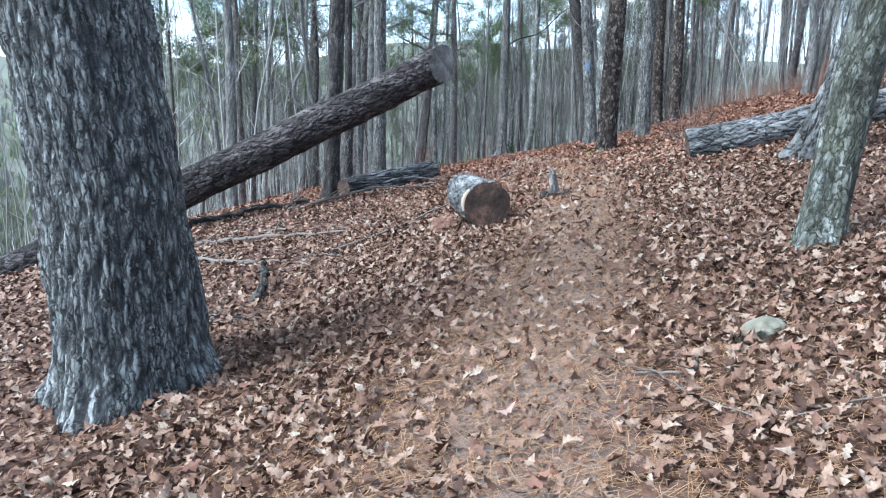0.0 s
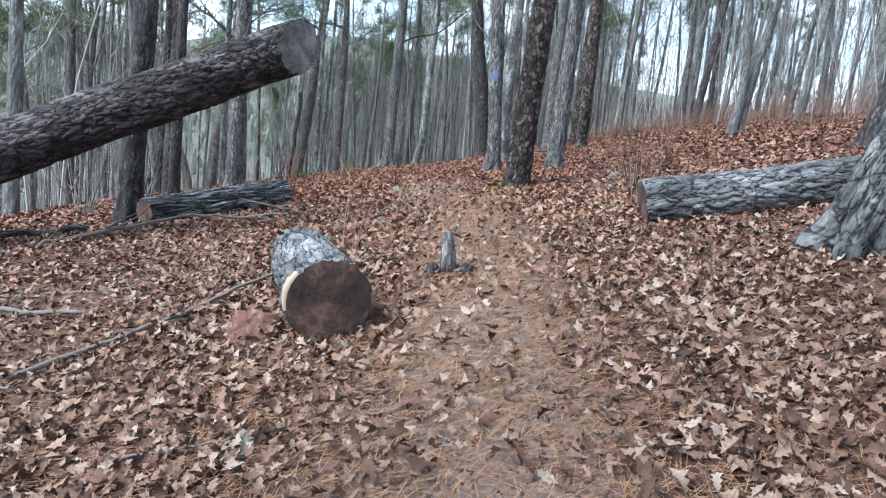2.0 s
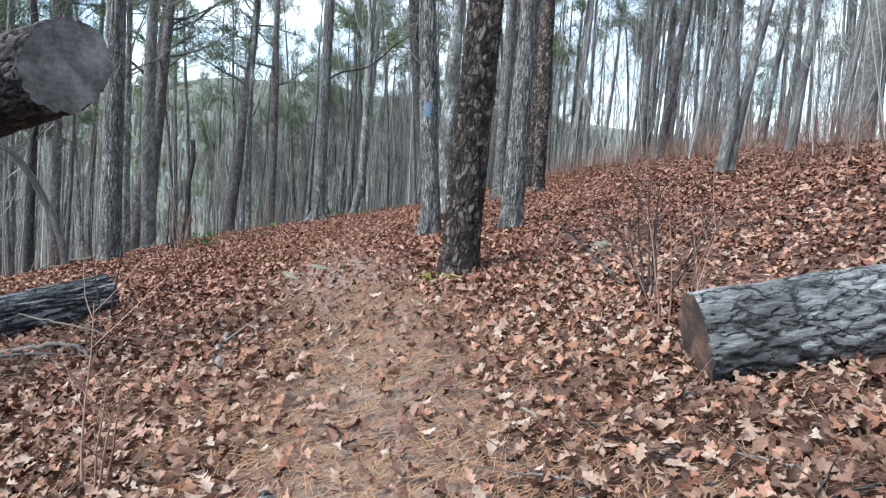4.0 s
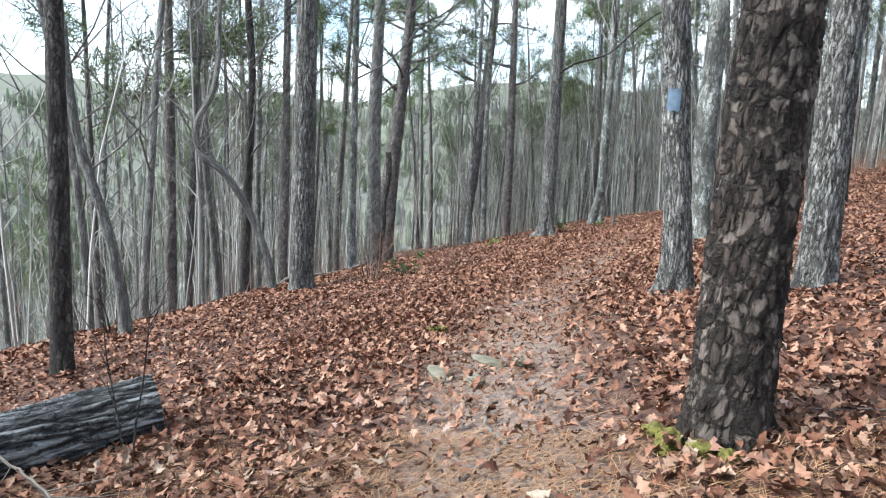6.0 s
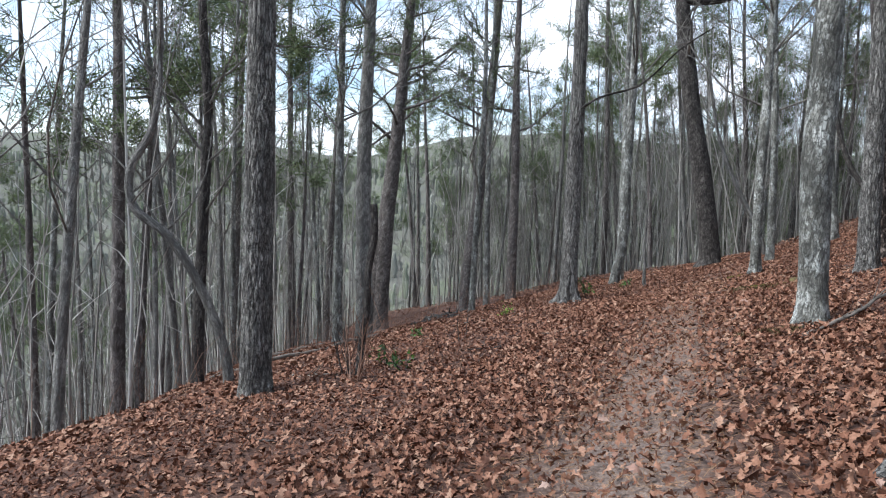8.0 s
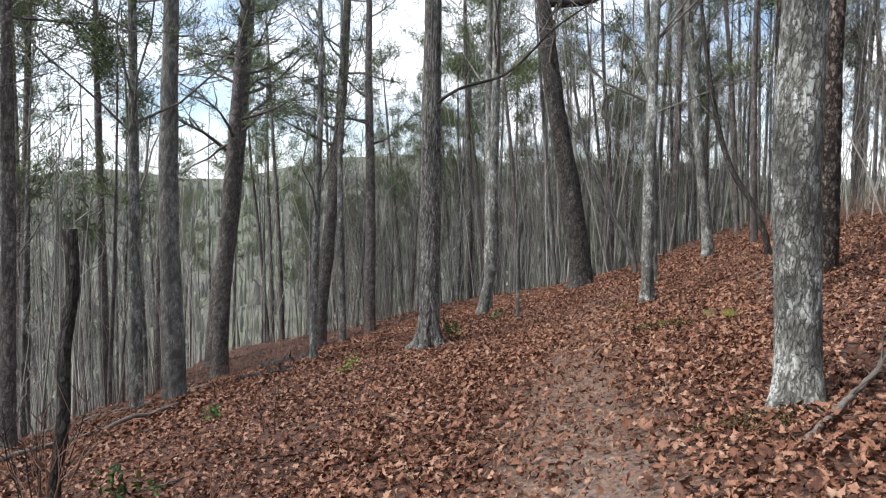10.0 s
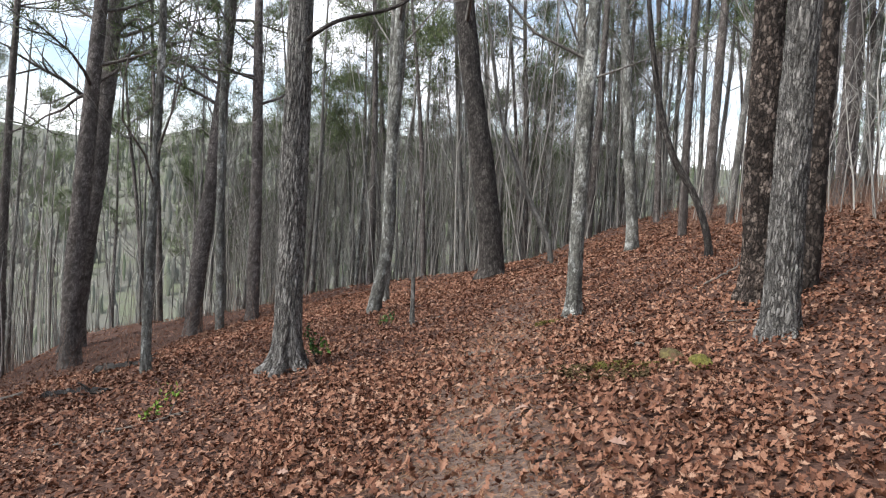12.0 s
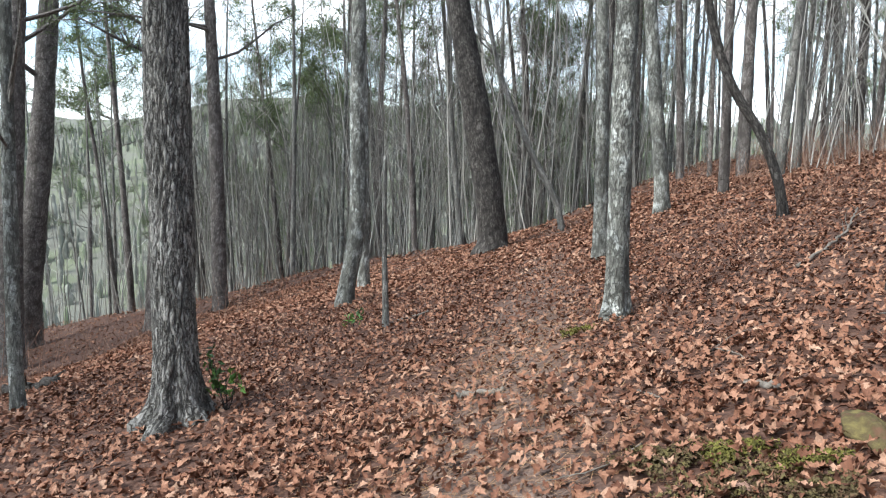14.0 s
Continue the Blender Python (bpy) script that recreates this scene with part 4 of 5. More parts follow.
def litter():
    rng = np.random.RandomState(77)
    fine, rough = [leaf_shape(rng, True) for _ in range(14)], [leaf_shape(rng, False) for _ in range(10)]

    def points(count, x0, x1, y0, y1):
        p = np.stack([rng.uniform(x0, x1, count), rng.uniform(y0, y1, count)], -1)
        u = np.abs(p[:, 0] - knots(p[:, 1], TRAIL_X))
        least = 0.62 - 0.52 * knots(p[:, 1], BARE)
        keep = rng.rand(count) < np.clip(least + 1.1 * (u - 0.25), least, 1.0)
        zone = np.where((u < 1.9) & (p[:, 1] < 18), 0, np.where((u < 4.5) & (p[:, 1] < 24), 1, 2))
        keep &= rng.rand(count) < np.array((1.0, 0.55, 0.26))[zone]
        return p[keep], zone[keep]

    for label, mat, y0, y1, dens in (("pale fallen oak leaves over the forest floor", M_LEAF_PALE, -6.5, 6.0, 820), ("red-brown fallen oak leaves over the forest floor", M_LEAF_RED, -0.5, 33.5, 660)):
        p, near = points(int(17.5 * (y1 - y0) * dens), -10.5, 7, y0, y1)
        own = np.clip((p[:, 1] + 0.5) / 6.5, 0, 1)
        ok = rng.rand(len(p)) < (own if y1 > 20 else 1 - own)
        p, near = p[ok], near[ok]
        v1, t1 = scatter(rng, p[near == 0], fine, (0.04, 0.092), 0.6, (0.006, 0.06))
        v2, t2 = scatter(rng, p[near == 1], rough, (0.04, 0.084), 0.55, (0.005, 0.045))
        v4, t4 = scatter(rng, p[near == 2], rough, (0.065, 0.12), 0.45, (0.005, 0.045))
        v2, t2 = np.concatenate([v2, v4]), np.concatenate([t2, t4 + len(v2)])
        if y1 > 20:
            wide = np.stack([rng.uniform(-22, -9, 9000), rng.uniform(14, 46, 9000)], -1)
            wide = np.concatenate([wide, np.stack([rng.uniform(-9, 8, 7000), rng.uniform(32, 40, 7000)], -1), np.stack([rng.uniform(7, 14, 16000), rng.uniform(0, 34, 16000)], -1)])
            v3, t3 = scatter(rng, wide, rough, (0.075, 0.14), 0.4, (0.0, 0.03))
            v2, t2 = np.concatenate([v2, v3]), np.concatenate([t2, t3 + len(v2)])
        ob = fast_mesh("leaf_litter", np.concatenate([v1, v2]), np.concatenate([t1, t2 + len(v1)]), mat)
        tagged(ob, label, "leaves", kind="stuff")
        protos = []
        for P, F in fine[:6]:
            me = bpy.data.meshes.new("leaf")
            me.from_pydata([tuple(q) for q in P], [], F.tolist())
            me.materials.append(M_LEAF_SINGLE)
            protos.append(me)
        for k in range(150):
            y = rng.uniform(max(y0, -5.5), min(y1, 16))
            x = float(knots(y, TRAIL_X)) + rng.uniform(-1.6, 1.6)
            leaf = new("leaf", protos[k % 6])
            s = rng.uniform(0.06, 0.11)
            leaf.matrix_world = pose(x, y, gz(x, y) + 0.045, rng.normal(0, 22), rng.normal(0, 22), rng.uniform(0, 360)) @ Matrix.Scale(s, 4)
            leaf.parent = ob
    # crumbled leaves on the trail
    y = rng.uniform(-6, 30, 22000)
    x = knots(y, TRAIL_X) + rng.normal(0, 0.5, 22000)
    v1, t1 = scatter(rng, np.stack([x, y], -1), rough[:5], (0.015, 0.05), 0.5, (0.0, 0.012))
    tagged(fast_mesh("leaf_crumbs", v1, t1, M_LEAF_RED), "crumbled brown leaf bits on the trail", "leaves", kind="stuff")
    # needles
    V = []
    for count, y0, y1, half in ((64000, -6, 4.5, 2.1), (9000, 4.5, 20, 0.9)):
        y = rng.uniform(y0, y1, count)
        x = knots(y, TRAIL_X) + rng.normal(0, half * 0.6, count)
        a, L = rng.uniform(0, 6.283, count), rng.uniform(0.06, 0.15, count)
        z = land(x, y) + rng.uniform(0.004, 0.03, count)
        dx, dy = np.cos(a) * L / 2, np.sin(a) * L / 2
        wx, wy = -np.sin(a) * 0.0012, np.cos(a) * 0.0012
        x2, y2 = x + dx, y + dy
        x1, y1_ = x - dx, y - dy
        za, zb = land(x1, y1_) + 0.012 + rng.uniform(0, 0.02, count), land(x2, y2) + 0.012 + rng.uniform(0, 0.02, count)
        V.append(np.stack([np.stack([x1 - wx, y1_ - wy, za], -1), np.stack([x1 + wx, y1_ + wy, za], -1), np.stack([x2 + wx, y2 + wy, zb], -1), np.stack([x2 - wx, y2 - wy, zb], -1)], 1).reshape(-1, 3))
    V = np.concatenate(V)
    i = np.arange(len(V)).reshape(-1, 4)
    tagged(fast_mesh("pine_needles", V, np.concatenate([i[:, [0, 1, 2]], i[:, [0, 2, 3]]]), M_NEEDLE), "rust-coloured fallen pine needles on the trail", "needles", kind="stuff")


def single_leaf_material():
    m, t, b = material("single_dry_leaf")
    o = t.nodes.new("ShaderNodeObjectInfo")
    c = ramp(t, o.outputs["Random"], ((0.0, (0.10, 0.045, 0.03)), (0.4, (0.19, 0.095, 0.066)), (0.7, (0.27, 0.155, 0.117)), (1.0, (0.38, 0.265, 0.215))))
    t.links.new(mix(t, 0.5, c, ramp(t, tex_noise(t, 4, 5), ((0.3, (0.5, 0.5, 0.5)), (0.7, (1.2, 1.2, 1.2)))), "MULTIPLY"), b.inputs["Base Color"])
    b.inputs["Roughness"].default_value = 0.75
    return m


M_LEAF_SINGLE = single_leaf_material()
litter()


# ---- sticks, stones, moss, shrubs ----
def stick(label, pts, r0, r1, mat=None, name="fallen_branch", twigs=3, seed=0):
    """A fallen branch that lies along the ground through the given places."""
    rng = np.random.RandomState(seed + 3)
    P = [(x, y, gz(x, y) + max(r0 * 0.6, 0.012) + (q[0] if q else 0)) for x, y, *q in pts]
    line, s = smooth_line(P, 26)
    line = line + rng.normal(0, r0 * 0.35, line.shape) + np.cumsum(rng.normal(0, r0 * 0.3, line.shape), 0) * (1, 1, 0.2)
    bun = Bundle()
    v, f, rel, tone = tube(line, np.linspace(r0, r1, 26), 8, "grey", seed, caps=True)
    bun.add(v, f, rel, tone)
    for k in range(twigs):
        i = rng.randint(6, 24)
        w = line[min(i + 1, 25)] - line[i]
        w = w / np.linalg.norm(w) + rng.normal(0, 0.6, 3) * (1, 1, 0.35) + (0, 0, 0.12)
        grow(bun, line[i], w, rng.uniform(0.2, 0.5), r0 * 0.4, rng, 0, [], 4, 0.06)
    return tagged(bun.make(name, mat or M_STICK), label, "branch", "fallen sticks")


stick("long weathered grey branch on the leaves", [(-4.68, -0.45), (-4.4, 0.0), (-3.2, 0.05), (-2.3, -0.06)], 0.035, 0.012, None, "fallen_branch", 5, 1)
stick("forked weathered branch on the leaves", [(-4.57, -0.1), (-3.22, -1.01), (-2.53, -1.19), (-2.17, -1.41)], 0.03, 0.01, None, "fallen_branch", 6, 2)
stick("straight grey branch leading to a sawn log", [(-2.2, -1.0, 0.02), (-1.74, -0.05, 0.04), (-1.3, 0.75, 0.12)], 0.016, 0.010, None, "fallen_branch", 1, 3)
stick("short dark broken stick", [(-2.29, -2.31), (-2.40, -1.85, 0.16)], 0.03, 0.024, M_DARK, "broken_stick", 0, 4)
stick("pale dead twig on the leaves", [(-2.41, -2.66), (-2.72, -2.05)], 0.014, 0.006, None, "dead_twig", 4, 5)
stick("pale dead twig on the leaves", [(-2.6, -2.75), (-2.04, -2.64)], 0.014, 0.006, None, "dead_twig", 4, 6)
stick("crooked grey branch in front of a fallen log", [(-4.3, 1.3), (-3.89, 2.1), (-3.47, 2.45, 0.05), (-3.0, 2.95, 0.08), (-2.24, 3.25)], 0.028, 0.01, None, "fallen_branch", 5, 7)
stick("dark fallen branch on the slope", [(-5.6, 1.6), (-4.7, 2.3), (-3.9, 2.75)], 0.05, 0.03, M_DARK, "fallen_branch", 3, 8)
stick("grey branch on the leaves below the trail", [(-5.2, 0.9), (-4.0, 0.75), (-2.9, 0.5), (-2.3, 0.62)], 0.022, 0.01, None, "fallen_branch", 5, 9)
stick("pale splintered stick beside the trail", [(-1.0, 2.55), (-1.07, 2.95), (-1.06, 3.2, 0.03)], 0.024, 0.018, None, "broken_stick", 2, 10)
stick("curved grey twig near a fallen log", [(-2.7, 3.4), (-2.35, 3.42, 0.05), (-2.05, 3.25, 0.05), (-1.8, 2.9)], 0.018, 0.012, None, "dead_twig", 3, 11)
stick("thin twigs beside a fallen log", [(-3.1, 3.9, 0.2), (-2.4, 3.7, 0.1), (-1.7, 3.3)], 0.008, 0.004, None, "dead_twig", 5, 12)
stick("long pale pole along the lower edge", [(-11.3, 19.7), (-10.0, 21.2), (-9.2, 22.6)], 0.06, 0.045, None, "fallen_pole", 1, 13)
stick("long fallen pole along the lower edge", [(-9.8, 12.6), (-8.6, 14.3), (-7.6, 15.8), (-6.9, 17.2)], 0.05, 0.03, None, "fallen_pole", 3, 14)
stick("dark rotten pole on the leaves", [(-7.59, 20.74), (-6.6, 19.8), (-5.9, 19.1)], 0.07, 0.05, M_DARK, "fallen_pole", 2, 15)
stick("fallen forked branch beside a lichened tree", [(0.01, 11.29), (0.57, 11.95, 0.05), (0.96, 12.4, 0.15), (1.6, 12.9, 0.1)], 0.022, 0.012, None, "fallen_branch", 5, 16)
stick("short pale stick on the trail", [(-1.09, 17.94), (-0.77, 17.89)], 0.022, 0.02, None, "broken_stick", 0, 17)
stick("pale stick beside a sapling stub", [(-1.96, 21.5), (-1.45, 21.9)], 0.025, 0.02, None, "broken_stick", 0, 18)
stick("dark fallen pole below the trail", [(-8.3, 23.8), (-7.45, 23.19), (-6.9, 22.8)], 0.09, 0.08, M_DARK, "fallen_pole", 2, 19)
stick("thin twig on moss beside the trail", [(-0.31, 15.81), (0.09, 15.71)], 0.008, 0.005, None, "dead_twig", 2, 20)
stick("pale stick among leaves", [(0.5, 17.04), (0.62, 16.82)], 0.02, 0.018, None, "broken_stick", 0, 21)
stick("curled pale twig on pine needles", [(0.95, -0.89), (1.16, -0.76), (1.3, -0.78)], 0.012, 0.006, None, "dead_twig", 1, 22)
stick("dark stick in front of a fallen log", [(0.6, 0.9), (1.1, 0.75), (1.6, 0.9)], 0.012, 0.006, M_DARK, "dead_twig", 3, 23)
stick("grey branch on the leaves below an oak", [(-4.9, 16.2), (-4.2, 16.5), (-3.7, 17.0)], 0.02, 0.01, None, "fallen_branch", 4, 24)
stick("grey branch on the leaves below the trail", [(-5.6, 11.9), (-4.8, 11.6), (-4.5, 11.9)], 0.02, 0.01, None, "fallen_branch", 3, 25)
stick("bare sticks on the upper slope", [(1.9, 19.5), (2.6, 20.1, 0.05), (3.2, 20.9, 0.1)], 0.018, 0.008, None, "fallen_branch", 4, 26)


stick("thin bare root across the trail", [(-0.62, 4.05, -0.005), (-0.54, 4.35), (-0.68, 4.6), (-0.76, 5.0, -0.005)], 0.013, 0.009, None, "surface_root", 2, 40)


def loose_twigs():
    """Short dead twigs that lie about on the leaves beside the trail."""
    rng = np.random.RandomState(52)
    for k in range(56):
        y = rng.uniform(-5.0, 9.0) if k < 40 else rng.uniform(9, 20)
        x = float(knots(y, TRAIL_X)) + rng.choice((-1, 1)) * rng.uniform(0.6, 3.2)
        a, L = rng.uniform(0, 6.283), rng.uniform(0.2, 0.75)
        r = rng.uniform(0.004, 0.010)
        mid = (x + math.cos(a) * L / 2 + rng.normal(0, 0.04), y + math.sin(a) * L / 2 + rng.normal(0, 0.04), 0.02)
        stick("thin dead twig on the fallen leaves", [(x, y, 0.015), mid, (x + math.cos(a) * L, y + math.sin(a) * L, 0.03)], r, r * 0.5, M_DARK if k % 3 == 0 else None, "dead_twig", 2, 60 + k)


loose_twigs()


def sprig(name, label, x, y, count, h, r, mat, seed, spread_=0.3):
    """A clump of thin upright stems from one foot."""
    rng = np.random.RandomState(seed)
    bun = Bundle()
    z = gz(x, y)
    for k in range(count):
        a = rng.uniform(0, 6.283)
        w = np.array((math.cos(a) * spread_ * rng.rand(), math.sin(a) * spread_ * rng.rand(), 1))
        q = np.array((math.cos(a) * 0.05, math.sin(a) * 0.05, -0.03))
        grow(bun, q, w, h * rng.uniform(0.6, 1.1), r, rng, 1, [], 4, 0.05, 0.14, 4)
    ob = bun.make(name, mat)
    ob.location = (x, y, z)
    return tagged(ob, label, "shrub", "bare shrubs")


sprig("bare_shrub", "clump of thin dark red stems", 1.45, 3.05, 9, 0.75, 0.007, M_DARK, 1, 0.7)
sprig("bare_shrub", "thin bare stems in front of a fallen log", 1.3, 2.3, 5, 0.8, 0.006, M_BRUSH, 2, 0.5)
sprig("bare_shrub", "thin upright stem beside a fallen log", -2.35, 4.2, 2, 0.85, 0.008, M_DARK, 3, 0.12)
sprig("bare_shrub", "clump of thin reddish stems below the trail", -4.35, 11.15, 9, 0.85, 0.008, M_BRUSH, 4, 0.55)
sprig("bare_shrub", "thin stems around a rotten snag", -4.6, 11.5, 8, 0.9, 0.008, M_DARK, 5, 0.6)
sprig("bare_shrub", "thin reddish stems behind a sawn log", -1.05, 1.3, 4, 0.7, 0.006, M_BRUSH, 6, 0.35)
sprig("bare_shrub", "thin dark stems on the lower slope", -5.9, 7.6, 8, 0.9, 0.008, M_DARK, 7, 0.7)
sprig("bare_shrub", "low stems among leaves below the trail", -3.1, 11.0, 3, 0.5, 0.006, M_BRUSH, 8, 0.3)
sprig("bare_shrub", "thin bare stems below the trail", -3.9, 13.6, 3, 0.7, 0.006, M_DARK, 9, 0.25)
sprig("bare_shrub", "tangle of bare stems at the fallen log", -3.9, 3.6, 10, 1.0, 0.008, M_TWIG, 10, 0.8)
sprig("bare_shrub", "tangle of bare stems on the lower slope", -5.0, 4.4, 10, 1.3, 0.009, M_TWIG, 11, 0.8)
rod = stick("thin dark rod leaning among shrubs", [(1.35, 3.2, 0.0), (1.05, 4.3, 0.35)], 0.011, 0.008, M_DARK, "leaning_rod", 0, 30)


def leafy(name, label, x, y, count, h, w, size, mat, seed):
    """A small evergreen plant: stems and real leaves."""
    rng = np.random.RandomState(seed)
    base = tagged(new(name), label, "plant", "green plants")
    base.location = (x, y, gz(x, y))
    bun, V, T, n = Bundle(), [], [], 0
    for k in range(max(3, count // 9)):
        a = rng.uniform(0, 6.283)
        tips = []
        grow(bun, (0, 0, -0.02), (math.cos(a) * w, math.sin(a) * w, h), h * rng.uniform(0.6, 1.0), 0.006, rng, 0, tips, 4, 0.02)
        for j in range(9):
            p = tips[0][0] * rng.uniform(0.35, 1.05) + rng.normal(0, 0.03, 3)
            d = rng.normal(0, 1, 3) + (0, 0, 0.3)
            d /= np.linalg.norm(d)
            s = np.cross(d, rng.normal(0, 1, 3))
            s /= np.linalg.norm(s)
            L = size * rng.uniform(0.7, 1.2)
            up = np.cross(d, s) * L * 0.12
            V += [p, p + d * L * 0.45 + s * L * 0.24 + up, p + d * L, p + d * L * 0.45 - s * L * 0.24 + up, p + d * L * 0.5]
            T += [(n, n + 1, n + 4), (n + 1, n + 2, n + 4), (n + 2, n + 3, n + 4), (n + 3, n, n + 4)]
            n += 5
    bun.make("stems", M_DARK, base)
    tagged(mesh_object("leaves", np.array(V), T, mat, base, False), kind="stuff")


leafy("evergreen_shrub", "small dark green holly beside an oak", -2.86, 18.62, 70, 0.5, 0.18, 0.08, M_GREEN, 1)
leafy("evergreen_shrub", "low green shrub among leaves below the trail", -3.9, 11.5, 34, 0.42, 0.34, 0.085, M_GREEN, 2)
leafy("evergreen_shrub", "low green shrub among leaves below the trail", -4.3, 12.1, 28, 0.35, 0.34, 0.08, M_GREEN, 3)
leafy("green_seedling", "small bright green seedling in the leaves", -4.15, 16.95, 20, 0.2, 0.12, 0.07, M_BRIGHT, 4)
leafy("green_seedling", "small yellow-green plant in the leaves", -4.25, 17.55, 24, 0.25, 0.14, 0.065, M_BRIGHT, 5)
leafy("green_seedling", "small green plant near a sapling stub", -2.4, 22.0, 20, 0.25, 0.14, 0.08, M_GREEN, 6)
leafy("green_seedling", "small green plant on the slope", -5.0, 14.6, 16, 0.2, 0.15, 0.08, M_GREEN, 7)


def blob(name, label, x, y, sx, sy, sz, mat, seed, category, sink=0.35, group=""):
    """An uneven rounded lump that lies half sunk in the ground."""
    bm = bmesh.new()
    bmesh.ops.create_icosphere(bm, subdivisions=4, radius=1)
    for v in bm.verts:
        p = v.co.copy()
        k = 1 + 0.42 * noise.noise(p * 1.5 + Vector((seed * 7.1, 0, 0))) + 0.10 * noise.noise(p * 4.1 + Vector((0, seed, 0))) + 0.05 * noise.noise(p * 9 + Vector((0, 0, seed)))
        v.co = Vector((p.x * sx * k, p.y * sy * k, p.z * sz * k))
    me = bpy.data.meshes.new(name)
    bm.to_mesh(me)
    bm.free()
    me.materials.append(mat)
    me.polygons.foreach_set("use_smooth", [True] * len(me.polygons))
    ob = new(name, me)
    ob.matrix_world = pose(x, y, gz(x, y) + sz * (1 - 2 * sink), 0, -12, seed * 50)
    return tagged(ob, label, category, group)


blob("stone", "flat grey-green stone among the leaves", 0.98, -3.60, 0.125, 0.09, 0.045, M_STONE, 1, "stone", 0.25)
blob("stone", "small flat grey stone in the leaves", -0.86, -1.60, 0.09, 0.06, 0.03, M_STONE, 2, "stone", 0.25)
for k, (sx_, sy_, x_, y_) in enumerate(((0.10, 0.06, -1.22, 5.45), (0.11, 0.05, -0.95, 5.62), (0.09, 0.05, -0.74, 5.56), (0.06, 0.05, -0.95, 5.28))):
    blob("stone", "flat stone set in the trail", x_, y_, sx_, sy_, 0.03, M_STONE, 3 + k, "stone", 0.3, "trail stones")
blob("stone", "grey stone on the slope", 1.52, 4.8, 0.1, 0.08, 0.05, M_STONE, 8, "stone", 0.3)
blob("mossy_rock", "dark rock with a moss cap beside the trail", 0.63, 16.10, 0.17, 0.09, 0.06, M_DULLMOSS, 9, "rock", 0.3)
blob("mossy_rock", "yellow-green mossy rock beside the trail", 0.73, 15.72, 0.09, 0.08, 0.075, M_MOSS, 10, "rock", 0.3)
def moss(label, x, y, sx, sy, mat, seed, count=900):
    """A thin cushion of moss: many tiny shoots in an uneven patch."""
    rng = np.random.RandomState(seed)
    shapes = [leaf_shape(rng, False) for _ in range(4)]
    a, r = rng.uniform(0, 6.283, count), np.sqrt(rng.rand(count))
    r = r * (0.75 + 0.3 * np.sin(3 * a + seed) + 0.15 * np.sin(7 * a + 2 * seed))
    v, t = scatter(rng, np.stack([x + sx * r * np.cos(a), y + sy * r * np.sin(a)], -1), shapes, (0.012, 0.03), 0.7, (0.02, 0.055))
    tagged(fast_mesh("moss_patch", v, t, mat), label, "moss", "moss patches")


for k, (x_, y_, sx_, sy_, m_) in enumerate(((0.03, 15.95, 0.32, 0.2, M_DULLMOSS), (0.22, 15.72, 0.22, 0.14, M_DULLMOSS), (-0.15, 16.25, 0.3, 0.16, M_DULLMOSS), (0.1, 16.2, 0.18, 0.1, M_MOSS), (0.3, 16.0, 0.16, 0.1, M_MOSS))):
    moss("patch of dull green moss in the leaves", x_, y_, sx_, sy_, m_, 11 + k)
moss("yellow-green moss at the trail's edge", -1.68, 6.65, 0.11, 0.08, M_MOSS, 17, 300)
moss("dull moss at a lichened tree's foot", -0.12, 11.75, 0.36, 0.24, M_DULLMOSS, 18)
moss("yellow moss beside a lichened tree", -0.12, 18.9, 0.16, 0.12, M_MOSS, 27, 300)
for k, (dx_, dy_, s_) in enumerate(((-0.20, -0.07, 0.06), (-0.26, 0.02, 0.05), (-0.10, -0.17, 0.055), (0.0, -0.2, 0.04), (-0.22, -0.14, 0.04))):
    blob("moss_patch", "bright moss cushion at a pine's foot", 0.31 + dx_, 4.42 + dy_, s_, s_ * 0.8, s_ * 0.8, M_MOSS, 20 + k, "moss", 0.3, "moss patches")


def stump():
    """A rotten stump: an upright splinter and low dark remains."""
    base = tagged(new("rotten_stump"), "rotten stump with one pale upright splinter", "stump")
    base.location = (-0.22, 0.60, gz(-0.22, 0.60))
    v, f, rel, tone = tube([(-0.03, 0, -0.05), (-0.035, 0, 0.12), (-0.05, 0, 0.22), (-0.055, 0, 0.29)], (0.062, 0.052, 0.044, 0.034), 16, "grey", 4, caps=True)
    mesh_object("splinter", v * (1, 0.5, 1) + np.stack([0 * v[:, 0], 0 * v[:, 0], 0.15 * np.sin(v[:, 0] * 95 + 1) * np.clip(v[:, 2] - 0.2, 0, 1)], -1), f, M_TWIG, base, True, {"relief": rel, "grain": tone})
    for k, (x, y, r, h) in enumerate(((0.10, -0.02, 0.06, 0.08), (-0.13, 0.0, 0.05, 0.06), (0.02, 0.08, 0.05, 0.05))):
        v, f, rel, tone = tube([(x, y, -0.05), (x, y, h * 0.6), (x + 0.01, y, h)], (r, r * 0.9, r * 0.5), 12, "dark", 7 + k, caps=True)
        mesh_object("rotten_root", v, f, M_DARK, base, True, {"relief": rel, "grain": tone})


stump()


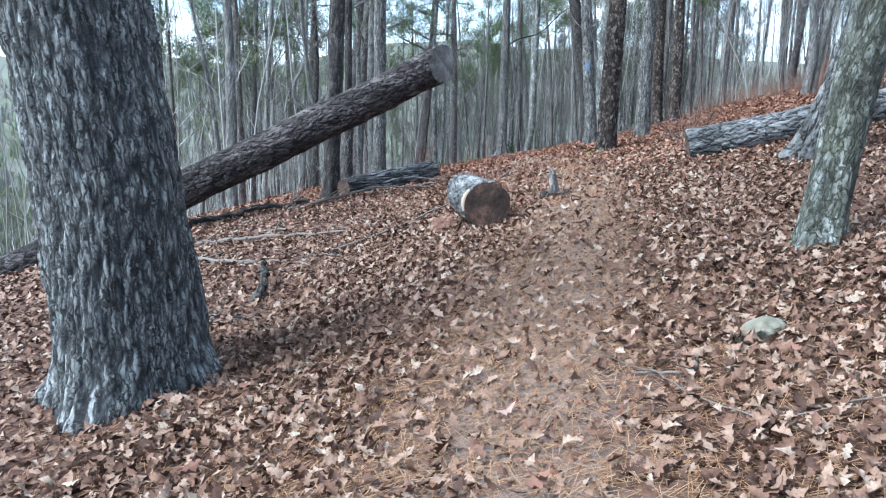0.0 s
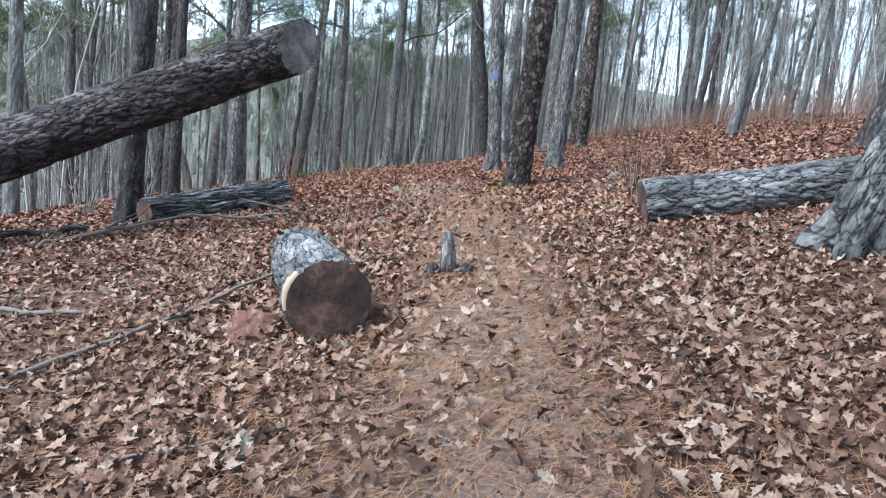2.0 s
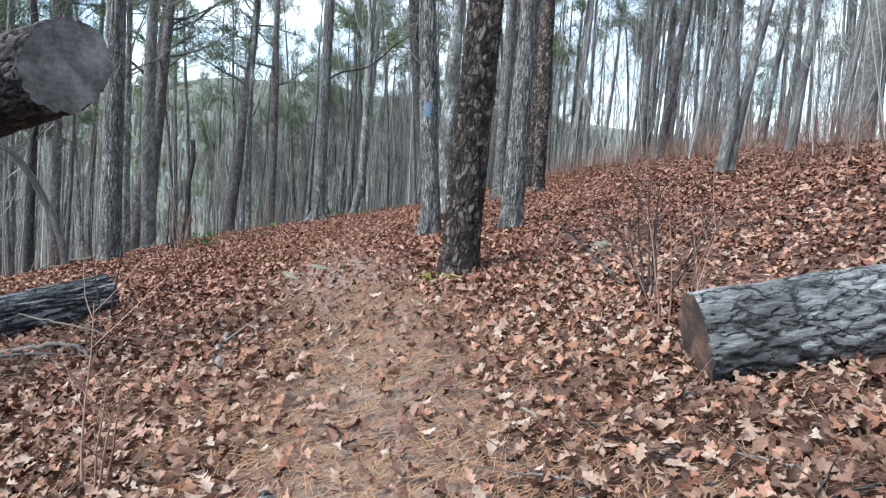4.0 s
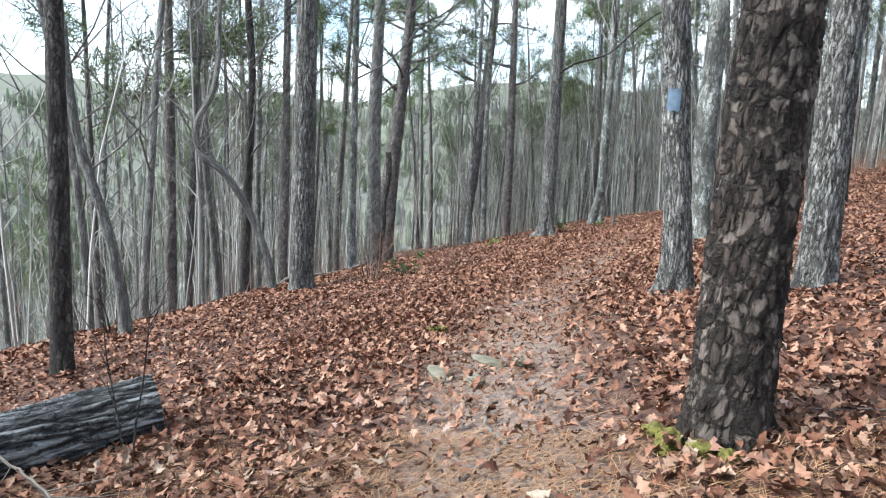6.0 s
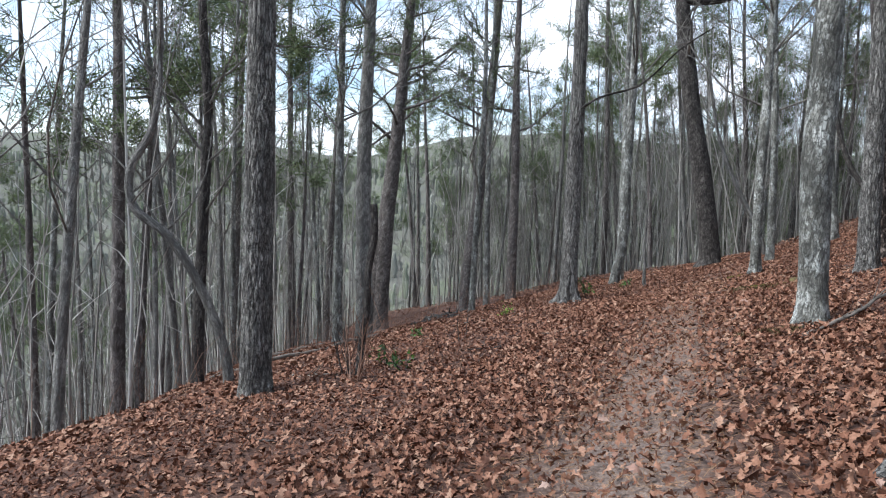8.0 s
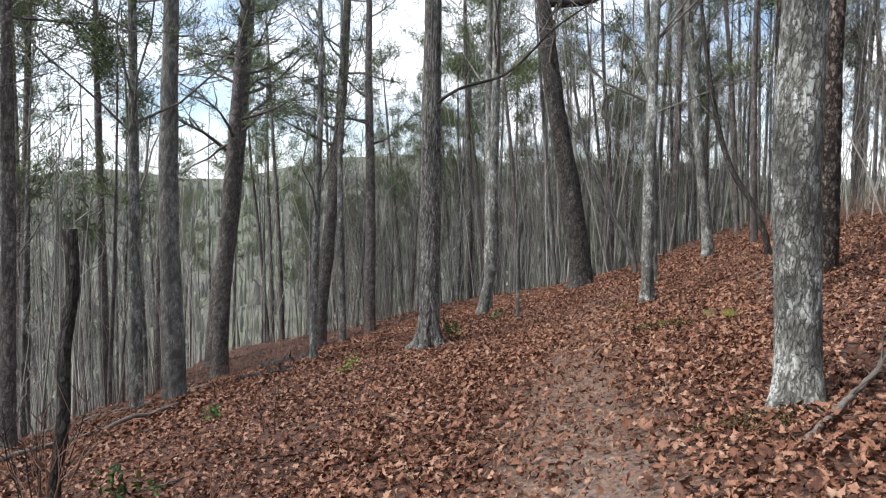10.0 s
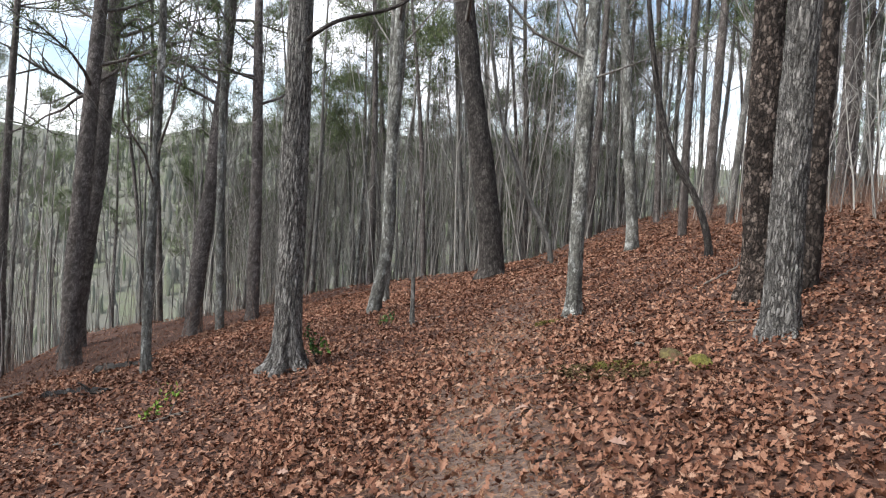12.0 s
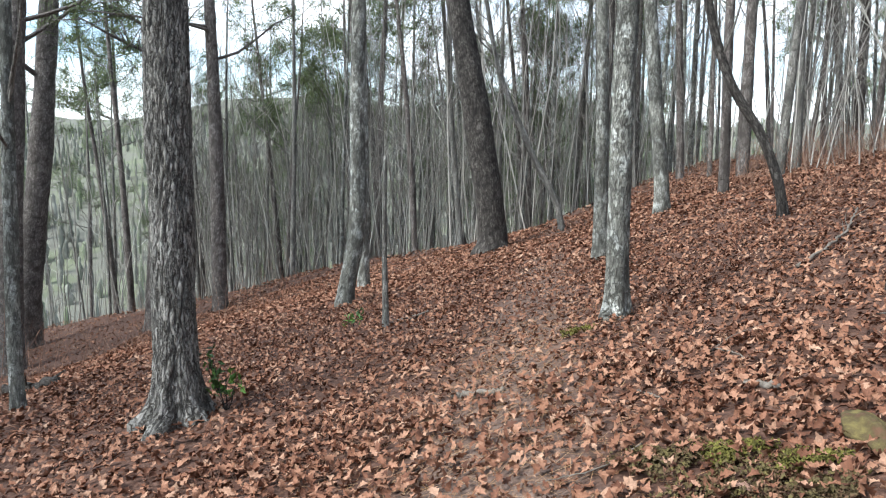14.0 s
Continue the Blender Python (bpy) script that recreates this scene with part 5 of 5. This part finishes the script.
def slab(name, label, x, y, w, l, mat, seed, tilt=20):
    """A broken slab of bark."""
    rng = np.random.RandomState(seed)
    V, F, n, m = [], [], 9, 12
    for lev in (0, 1):
        for i in range(n):
            for j in range(m):
                u, q = i / (n - 1) - 0.5, j / (m - 1) - 0.5
                e = 1 + 0.05 * math.sin(j * 1.7 + seed) + 0.03 * math.sin(j * 4.1)
                V.append((u * w * e + 0.15 * q * w, q * l * (1 + 0.06 * math.sin(i * 2.3) + 0.04 * math.sin(i * 5.1)), 0.12 * w * math.cos(u * 2.6) + lev * 0.018 + rng.normal(0, 0.003)))
    for lev in (0, 1):
        for i in range(n - 1):
            for j in range(m - 1):
                a = lev * n * m + i * m + j
                F.append([a, a + 1, a + m + 1, a + m] if lev == 0 else [a, a + m, a + m + 1, a + 1])
    rim = [j for j in range(m)] + [i * m + m - 1 for i in range(1, n)] + [(n - 1) * m + j for j in range(m - 2, -1, -1)] + [i * m for i in range(n - 2, 0, -1)]
    for a, b in zip(rim, rim[1:] + rim[:1]):
        F.append([a, a + n * m, b + n * m, b])
    ob = mesh_object(name, np.array(V), F, mat, None, False)
    ob.matrix_world = pose(x, y, gz(x, y) + 0.03, tilt, 8, 20)
    return tagged(ob, label, "bark")


M_BARKSLAB = plain("inner_bark", ((0.3, (0.06, 0.03, 0.021)), (0.5, (0.15, 0.077, 0.053)), (0.68, (0.28, 0.18, 0.14))), 14, 0.9, (1, 0.4, 1), 0.9, 0.012, mottle=0.8)
slab("bark_slab", "loose reddish slab of bark beside a sawn log", -1.22, -0.42, 0.24, 0.30, M_BARKSLAB, 1)


def peeled_strip():
    """Bare pale wood where the bark has come off the short log, at its sawn edge."""
    a, b = Vector((-0.80, -0.52, 0.645)), Vector((-1.16, 0.36, 0.645))
    along = (b - a).normalized()
    side = Vector((along.y, -along.x, 0))
    V, F = [], []
    for i in range(15):
        q = math.radians(138 + 54 * i / 14)
        for j in range(6):
            for r in (0.218, 0.234):
                d = -0.004 + (0.03 + 0.02 * math.sin(i * 1.9) + 0.09 * math.sin(i / 14 * math.pi)) * j / 5
                V.append(a + along * d + (side * math.cos(q) + Vector((0, 0, 1)) * math.sin(q)) * (r - 0.012 * (j == 5) * (r > 0.23)))
    for i in range(14):
        for j in range(5):
            k = (i * 6 + j) * 2
            F.append([k + 1, k + 3, k + 15, k + 13])
        k = i * 12
        F += [[k, k + 1, k + 13, k + 12], [k + 10, k + 22, k + 23, k + 11]]
    ob = mesh_object("bare_wood", np.array([tuple(v) for v in V]), F, M_PALEWOOD, None, True)
    log_ = scene.objects["sawn_log"]
    ob.parent = log_
    ob.matrix_parent_inverse = log_.matrix_basis.inverted()
    tagged(ob, "strip of bare pale wood")


peeled_strip()
